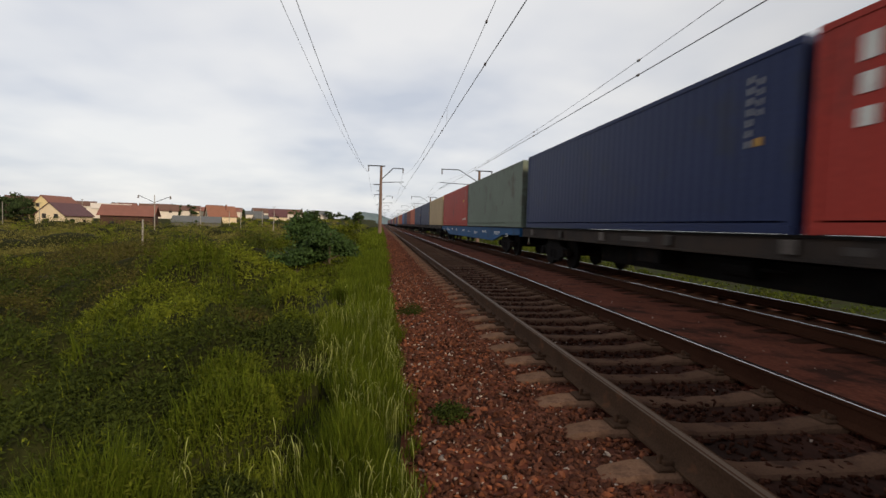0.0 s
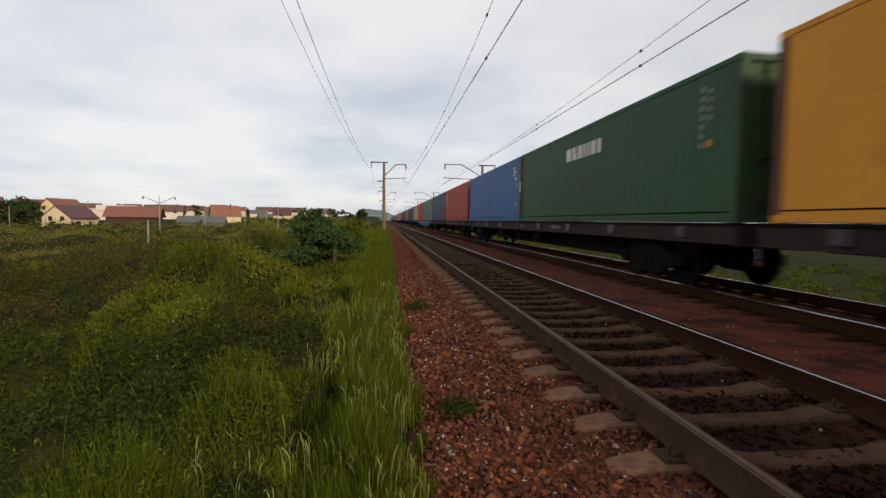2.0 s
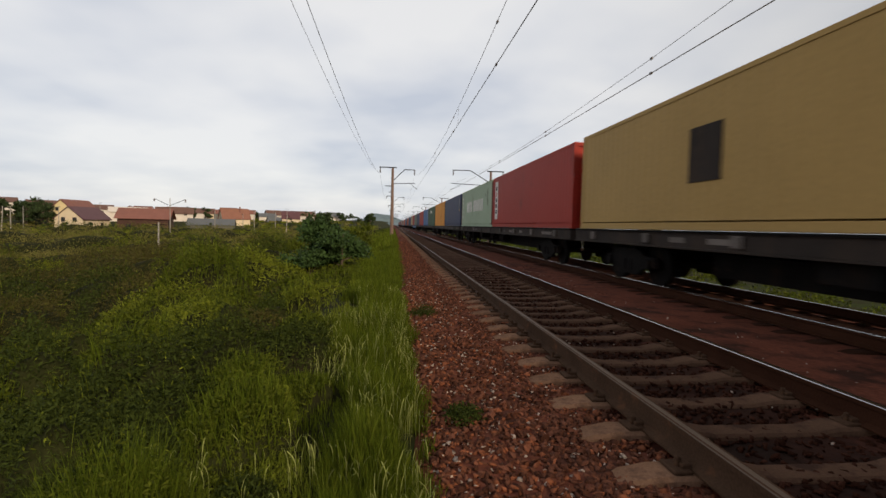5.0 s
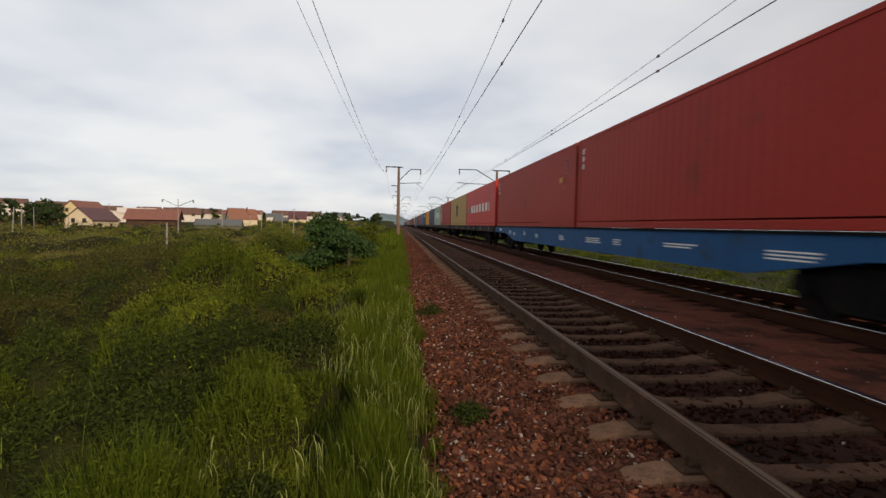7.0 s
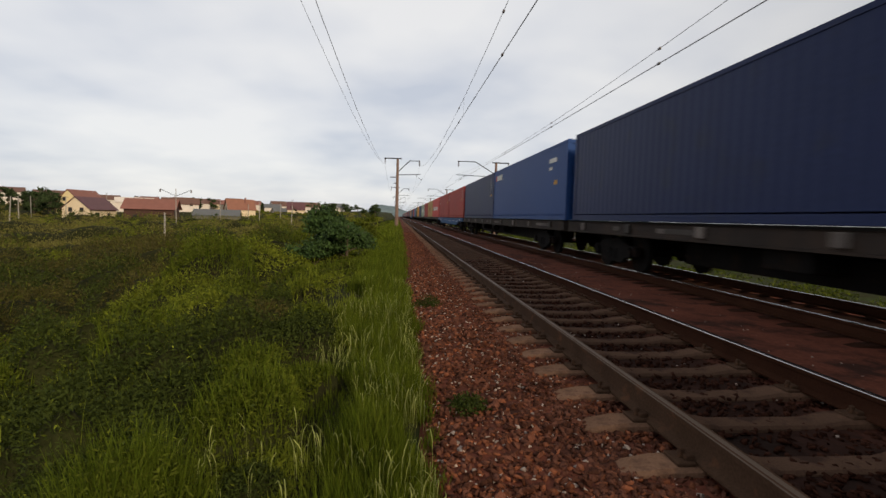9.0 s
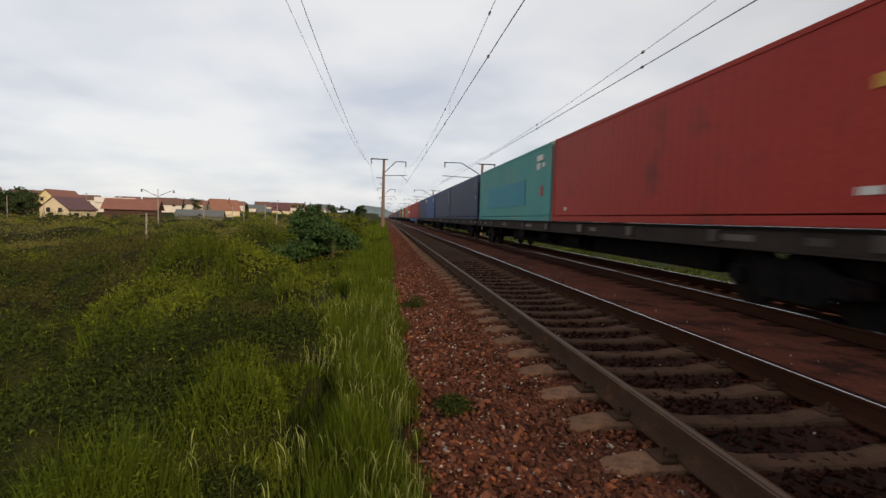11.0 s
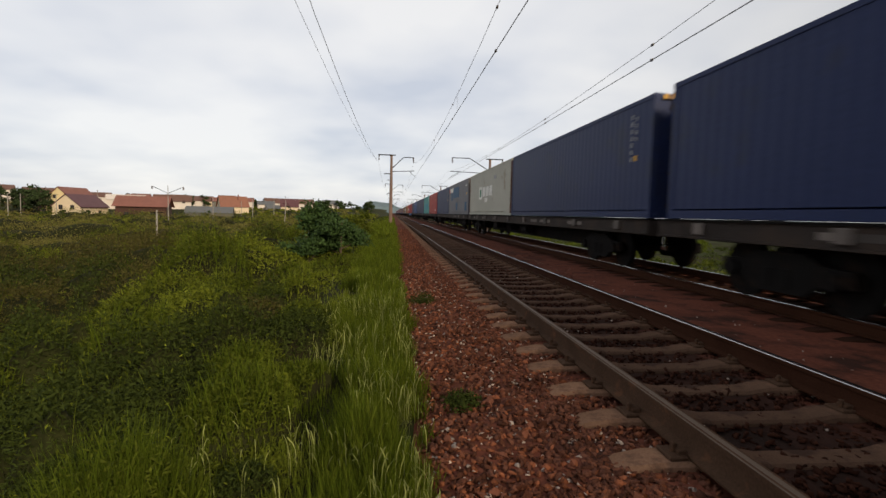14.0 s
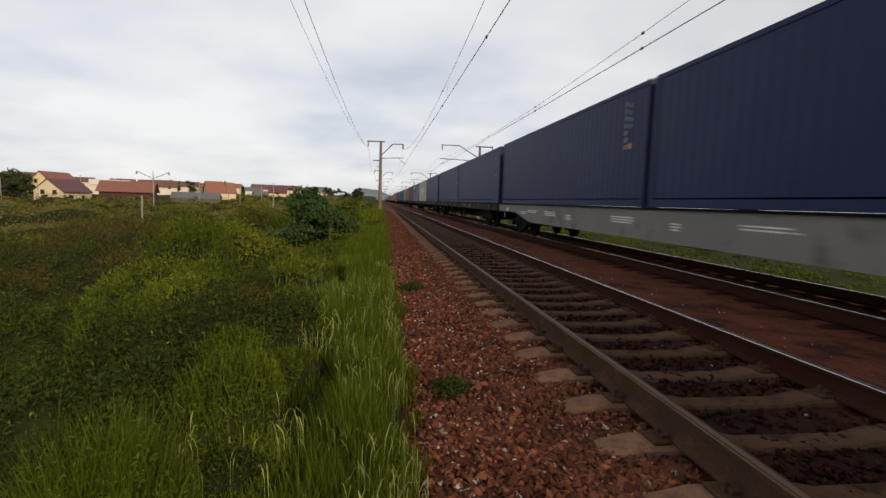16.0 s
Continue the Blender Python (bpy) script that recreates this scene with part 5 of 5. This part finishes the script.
def make_vegetation():
    rng = np.random.RandomState(11)
    # grass verge beside the ballast
    for n, y0, y1, hh, ww in ((34000, 1.4, 7, (0.12, 0.33), 0.0052), (22000, 7, 30, (0.16, 0.36), 0.012), (12000, 30, 150, (0.25, 0.5), 0.05)):
        y = y0 + (y1 - y0) * rng.rand(n) ** 1.2
        wob = 0.05 * np.sin(y * 2.3) + 0.04 * np.sin(y * 5.1 + 1) + 0.03 * np.sin(y * 13)
        right = np.interp(y, [0, 6, 25, 140], [0.25, 0.27, 0.42, 0.5]) + wob
        left = bank_edge(y) - 0.12
        x = right + (left - right) * rng.rand(n) ** 0.95
        lump = patch_noise(x, y, 3.0 if y1 < 9 else 0.9, 4.0)
        keep = (lump > -0.42) & ~hollow(x, y)
        x, y, right, lump = x[keep], y[keep], right[keep], lump[keep]
        n = len(x)
        h = rng.uniform(*hh, n) * (0.65 + 0.45 * np.clip((right - x) / 0.3, 0, 1)) * (0.95 + 0.7 * lump)
        pick = rng.rand(n)
        for lo, hi, mt, lb in ((0, 0.3, "weed", "mid-green grass low in the verge"), (0.3, 0.82, "blade", "bright green tall grass along the ballast edge"), (0.82, 1, "blade_light", "pale yellow-green grass along the ballast edge")):
            q = (pick >= lo) & (pick < hi)
            v, f = blades(rng, x[q], y[q], ground_z(x[q], y[q]) - 0.02, h[q] * (0.8 if mt == "weed" else 1.0), ww * rng.uniform(0.6, 1.4, q.sum()), 0.26)
            np_mesh("verge_grass", v, f, M[mt], "stuff", lb, "grass")
    n = 9000
    y = rng.uniform(-9, 0.9, n)
    x = 0.2 - 5.0 * rng.rand(n) ** 1.3
    away = np.hypot(x, y) > 1.1
    x, y = x[away], y[away]
    v, f = blades(rng, x, y, ground_z(x, y) - 0.02, rng.uniform(0.1, 0.3, len(x)), 0.012 * rng.uniform(0.6, 1.3, len(x)), 0.4)
    np_mesh("verge_grass", v, f, M["blade"], "stuff", "trodden green grass along the ballast edge", "grass")
    # nodding seed heads
    n = 1500
    y = 1.6 + 8 * rng.rand(n) ** 1.35
    x = 0.22 - (0.55 + 0.09 * y) * rng.rand(n) ** 1.1
    keep = (patch_noise(x, y, 1.6, 2.5) > -0.2) & ~hollow(x, y)
    x, y = x[keep], y[keep]
    v, f = stalks(rng, x, y, ground_z(x, y), rng.uniform(0.2, 0.40, len(x)), rng.uniform(0.002, 0.0034, len(x)))
    np_mesh("seed_stalks", v, f, M["blade_dry"], "stuff", "pale nodding seed heads in the verge grass", "grass")
    n = 420
    y = 1.9 + 8 * rng.rand(n) ** 1.2
    x = -0.4 - (0.1 + 0.42 * y) * rng.rand(n)
    keep = (patch_noise(x, y, 0.9, 7.5) > 0.05) & ~hollow(x, y)
    x, y = x[keep], y[keep]
    v, f = stalks(rng, x, y, ground_z(x, y) + 0.1, rng.uniform(0.16, 0.36, len(x)), rng.uniform(0.0022, 0.0036, len(x)))
    np_mesh("seed_stalks", v, f, M["blade_dry"], "stuff", "pale nodding seed heads among the bank weeds", "grass")

    make_zone(rng, "on the near bank", 1.7, 13.0, 310, (0.2, 0.46), (0.3, 0.85), 290000, 46000, (DARK, DARK, MID, DARK, GRASS, MID, GRASS, PALE_GRASS), (230, 170))
    make_zone(rng, "on the slope and in the low field", 12.0, 52.0, 430, (0.7, 1.8), (0.8, 2.4), 290000, 24000, (OLIVE, DARK, OLIVE, DARK, MID, LIGHT, MID, GRASS), (210, 150))
    # far shrubs take the olive with haze in its colour
    make_zone(rng, "across the far field", 49.0, 205.0, 850, (1.8, 4.8), (1.2, 3.4), 200000, 0, (OLIVE, OLIVE, MID, OLIVE, LIGHT, OLIVE, LIGHT), (230, 130), "weed_olive")

    def mounds(name, n, xr, yr, power, rad, leaves, size, mats, label, squash=1.0, seed=5):
        """Rounded single plants standing side by side, shared out over several leaf colours."""
        y = yr[0] + (yr[1] - yr[0]) * rng.rand(n) ** power
        x = xr(y, rng.rand(n))
        which = np.clip(((patch_noise(x, y, 0.6 / (rad[0] + rad[1]), seed) + 0.3) / 0.6 * len(mats)).astype(int) + rng.randint(-1, 2, len(x)) * (rng.rand(len(x)) < 0.35), 0, len(mats) - 1)
        r = rng.uniform(*rad, len(x))
        for k, m in enumerate(mats):
            q = which == k
            if not q.any():
                continue
            c = np.stack([x[q], y[q], ground_z(x[q], y[q]) - 0.15 * r[q]], -1)
            d = np.hypot(x[q], y[q])
            v, f = leaf_cloud(rng, c, r[q], leaves, size * (0.75 + d / 22.0), squash, 0.55)
            np_mesh(name, v, f, M[m], "stuff", label[k], "weeds")

    meadow = lambda y, u: -0.70 * y - 0.5 * y * u
    mounds("meadow_grass", 500, meadow, (85, 185), 0.9, (0.8, 1.6), 90, 0.03, ["blade", "weed"], ["bright green meadow grass before the trees", "mid-green meadow grass before the trees"], 0.35)
    scrub = lambda y, u: -6.0 - 0.05 * y - (0.9 * y) * u
    mounds("village_scrub", 800, scrub, (188, 420), 0.8, (1.2, 2.6), 80, 0.034, ["weed", "weed_light", "weed_olive"], ["pale green scrub between the village houses", "light green scrub between the village houses", "olive scrub between the village houses"], 0.6)
    line = lambda y, u: -1.2 - (2.0 + 0.04 * y) * u
    mounds("lineside_shrubs", 300, line, (30, 170), 1.0, (0.3, 0.75), 110, 0.03, ["weed", "weed_light", "weed_dark"], ["mid-green shrubs along the top of the bank", "light green shrubs along the top of the bank", "dark green shrubs along the top of the bank"], 1.0)
    beyond = lambda y, u: 10.0 + (8 + 0.35 * y) * u
    mounds("far_side_weeds", 520, beyond, (2, 130), 1.1, (0.4, 0.9), 130, 0.03, ["weed", "weed_dark", "blade"], ["mid-green weeds beyond the far track", "dark green weeds beyond the far track", "bright green weeds beyond the far track"], 0.7)
    # small weeds in the ballast
    for x, y, r, lab in ((0.50, 7.7, 0.26, "small dark tuft of weed in the ballast"), (0.54, 3.5, 0.17, "small dark tuft of weed in the ballast")):
        v, f = leaf_cloud(rng, np.array([[x, y, -0.27]]), np.array([r]), 1400, 0.013, 0.75, 0.15)
        np_mesh("ballast_weed", v, f, M["weed_dark"], "", lab, "weed")


make_vegetation()


def tree(name, label, x, y, h, spread, mat, leaves, size, seed, category="tree", clumps=26, bare=0.35):
    rng = np.random.RandomState(seed)
    z = float(ground_z(np.array(x), np.array(y)))
    root = tagged(new(name), label, category, "")
    root.matrix_basis = pose(x, y, z)
    bm = tube(bmesh.new(), (0, 0, -0.3), (0.03 * h, 0, h * 0.75), 0.035 * h, 0.012 * h, 8)
    tips = []
    for k in range(9):
        a = rng.uniform(0, 6.28)
        z0 = h * rng.uniform(0.12 if bare < 0.2 else bare, 0.65)
        tip = (spread * 0.7 * math.cos(a), spread * 0.7 * math.sin(a), min(h * 0.92, z0 + h * rng.uniform(0.15, 0.35)))
        tube(bm, (0.03 * h * z0 / h, 0, z0), tip, 0.012 * h, 0.004 * h, 6)
        tips.append(tip)
    part("trunk", bm, M["bark"], root)
    cs, rs = [], []
    for k in range(clumps):
        t = tips[k % 9]
        cs.append((t[0] * rng.uniform(0.4, 1.25), t[1] * rng.uniform(0.4, 1.25), max(bare * h * 0.6, t[2] + h * rng.uniform(-0.28, 0.1))))
        rs.append(spread * rng.uniform(0.28, 0.5))
    v, f = leaf_cloud(rng, np.array(cs), np.array(rs), leaves // clumps, size, 0.9, 0.3)
    me = bpy.data.meshes.new("crown")
    me.from_pydata(v.tolist(), [], f.tolist())
    part("crown", me, None, root)
    me.materials.append(mat)
    return root


tree("bush", "large dark green broad-leaved bush on the bank", -1.85, 17.8, 1.85, 1.3, M["bush_leaf"], 7000, 0.075, 3, "bush", 30, 0.05)
tree("bush", "dark green broad-leaved bush on the bank", -2.8, 16.8, 1.3, 0.95, M["bush_leaf"], 3000, 0.07, 5, "bush", 20, 0.05)
tree("bush", "rounded dark green bush by the line", -2.6, 33.0, 1.5, 1.4, M["weed"], 4200, 0.08, 8, "bush", 24, 0.05)
tree("tree", "small dark tree standing alone by the line", -9.0, 191.0, 8.0, 1.9, M["tree_leaf"], 1800, 0.4, 6, "tree", 18, 0.4)
rr = random.Random(12)
for k in range(34):
    a = radians(-33 - 12 * rr.random())
    d = rr.uniform(210, 300)
    tree("tree", "dark leafy tree behind the meadow", d * math.sin(a), d * math.cos(a), rr.uniform(6, 10), rr.uniform(2.5, 4.5), M["tree_leaf"], 900, 0.5, 20 + k, "tree", 14, 0.15)
for k in range(40):
    a = radians(-30 + 28 * rr.random())
    d = rr.uniform(300, 470)
    tree("tree", "dark leafy tree among the village houses", d * math.sin(a), d * math.cos(a), rr.uniform(4, 8), rr.uniform(2, 4), M["tree_leaf"], 700, 0.55, 70 + k, "tree", 12, 0.15)
for x, y, h in ((-100.0, 172.0, 2.6), (-96.0, 176.0, 2.2), (-112.0, 171.0, 2.6), (-107.0, 172.5, 2.2), (-68.0, 190.0, 3.5), (-58.0, 215.0, 4.0), (-47.0, 232.0, 4.0)):
    tree("tree", "young garden tree in front of a house", x, y, h + 1.0, 1.4, M["tree_leaf"], 500, 0.25, int(300 + x), "tree", 10, 0.1)


# ---- distance ----
def make_hills():
    rng = np.random.RandomState(2)
    for dist, hmax, a0, a1, seed, nm in ((1500, 26, -60, 25, 1.0, "hill"), (2300, 62, -9, 16, 4.0, "hill")):
        v, f = [], []
        n = 90
        for i in range(n + 1):
            a = radians(a0 + (a1 - a0) * i / n)
            u = i / n
            hgt = hmax * (0.45 + 0.9 * noise.noise((u * 5 + seed, seed, 0)) + 0.25 * noise.noise((u * 17, seed, 2))) * math.sin(math.pi * u) ** 0.4
            hgt = max(hgt, 2)
            for dd, zz in ((0, -6), (60, hgt * 0.55), (180, hgt), (420, -6)):
                v.append(((dist + dd) * math.sin(a), (dist + dd) * math.cos(a), zz))
        for i in range(n):
            for k in range(3):
                q = i * 4 + k
                f.append((q, q + 4, q + 5, q + 1))
        me = mesh_of(nm, v, f, [M["hill"]])
        tagged(new("hill", me), "low blue-grey wooded hill at the horizon", "hill", "", "structure")


make_hills()


# ---- ballast stones (last: many pieces) ----
def rock_shapes():
    """Angular crushed stones: hulls of a few corners."""
    out = []
    for k in range(6):
        bm = bmesh.new()
        rg = random.Random(40 + k)
        for i in range(9):
            p = Vector((rg.uniform(-1, 1), rg.uniform(-1, 1), rg.uniform(-1, 1)))
            m = max(abs(c) for c in p)
            bm.verts.new(p / m * rg.uniform(0.75, 1.05))
        r = bmesh.ops.convex_hull(bm, input=bm.verts)
        bmesh.ops.delete(bm, geom=list({g for g in r["geom_interior"] + r["geom_unused"] if isinstance(g, bmesh.types.BMVert)}), context="VERTS")
        bmesh.ops.triangulate(bm, faces=bm.faces)
        bmesh.ops.recalc_face_normals(bm, faces=bm.faces)
        bm.verts.index_update()
        out.append((np.array([tuple(v.co) for v in bm.verts]), np.array([tuple(v.index for v in f.verts) for f in bm.faces])))
        bm.free()
    return out


ROCKS = rock_shapes()


def bed_z(x):
    return np.interp(x, [0.16, 0.3, 0.6, 0.9, 1.2, 3.9, 4.4, 4.8, 5.2, 5.6, 9.0], [-0.34, -0.28, -0.26, -0.245, -0.238, -0.238, -0.25, -0.27, -0.29, -0.295, -0.36])


def make_stones():
    rng = np.random.RandomState(21)

    def scatter(n, x0, x1, y0, y1, power, s0, s1, mat, label):
        V, F, off = [], [], 0
        x = rng.uniform(x0, x1, n)
        y = y0 + (y1 - y0) * rng.rand(n) ** power
        s = rng.uniform(s0, s1, n) * np.interp(y, [0, 8, 30, 60], [1, 1.15, 1.6, 2.2])
        for k, (bv, bf) in enumerate(ROCKS):
            sel = np.arange(k, n, 6)
            q = rng.normal(size=(len(sel), 4))
            q /= np.linalg.norm(q, axis=1)[:, None]
            w, a, b, c = q.T
            R = np.stack([1 - 2 * (b * b + c * c), 2 * (a * b - c * w), 2 * (a * c + b * w), 2 * (a * b + c * w), 1 - 2 * (a * a + c * c), 2 * (b * c - a * w), 2 * (a * c - b * w), 2 * (b * c + a * w), 1 - 2 * (a * a + b * b)], -1).reshape(-1, 3, 3)
            sc = s[sel][:, None, None] * rng.uniform(0.65, 1.2, (len(sel), 1, 3))
            v = np.einsum("nij,nkj->nki", R, bv[None] * sc) * np.array([1, 1, 0.8])
            v += np.stack([x[sel], y[sel], bed_z(x[sel]) + s[sel] * 0.25], -1)[:, None, :]
            F.append((bf[None] + (np.arange(len(sel)) * len(bv))[:, None, None] + off).reshape(-1, 3))
            V.append(v.reshape(-1, 3))
            off += len(sel) * len(bv)
        np_mesh("ballast_stones", np.concatenate(V), np.concatenate(F), mat, "stuff", label, "ballast")

    scatter(8500, 0.2, 1.7, 1.6, 14, 1.5, 0.011, 0.028, M["stone"], "brown crushed ballast stones beside the track")
    scatter(5200, 0.25, 1.75, 13, 42, 1.2, 0.012, 0.026, M["stone"], "brown crushed ballast stones along the line")
    scatter(1500, 0.25, 1.75, 13, 42, 1.2, 0.012, 0.026, M["stone_red"], "reddish crushed ballast stones along the line")
    scatter(3600, 0.25, 1.7, 1.6, 14, 1.5, 0.011, 0.028, M["stone_red"], "reddish crushed ballast stones beside the track")
    scatter(2400, 1.05, 1.42, 1.6, 18, 1.4, 0.012, 0.028, M["stone"], "brown ballast stones heaped against the sleeper ends")
    scatter(1700, 0.22, 1.6, 1.6, 14, 1.4, 0.008, 0.020, M["stone_pale"], "pale chips among the ballast stones")
    scatter(2600, 0.25, 1.7, -8.0, 1.6, 1.0, 0.014, 0.030, M["stone"], "brown crushed ballast stones beside the track")
    scatter(1800, 1.8, 4.4, -8.0, 1.6, 1.0, 0.014, 0.030, M["stone_dark"], "dark brown ballast stones between the rails")
    scatter(6000, 1.8, 3.6, 1.6, 16, 1.3, 0.014, 0.030, M["stone_dark"], "dark brown ballast stones between the rails")
    scatter(3500, 0.3, 9.0, 10, 60, 1.3, 0.016, 0.03, M["stone"], "brown ballast stones further along the line")
    scatter(420, 1.7, 5.6, 1.8, 16, 1.2, 0.008, 0.018, M["stone_pale"], "pale chips between the rails")
    shapes = [mesh_of("ballast_stone", v.tolist(), [tuple(q) for q in f.tolist()], [M["stone_one"]]) for v, f in ROCKS]
    rg = random.Random(8)
    bed = bpy.data.objects["track_bed"]
    for i in range(290):
        x, y = rg.uniform(0.3, 1.25), 1.9 + 4.0 * rg.random() ** 1.2
        s = rg.uniform(0.018, 0.034)
        ob = new("ballast_stone", shapes[i % 6])
        ob.parent = bed
        ob.matrix_basis = pose(x, y, float(bed_z(x)) + s * 0.45, rg.uniform(0, 360), rg.uniform(0, 360), rg.uniform(0, 360)) @ Matrix.Diagonal((s * rg.uniform(0.8, 1.2), s, s * rg.uniform(0.6, 0.9), 1))


make_stones()


# ---- what moves ----
def motions():
    times = [0, 2, 4, 6, 8, 10, 12, 14, 16]
    for ob, s, z in ROLLING:
        walk(ob, [(t, pose(TRACK_B, s + SPEED * t + SLOW * t * t, z)) for t in times])


motions()
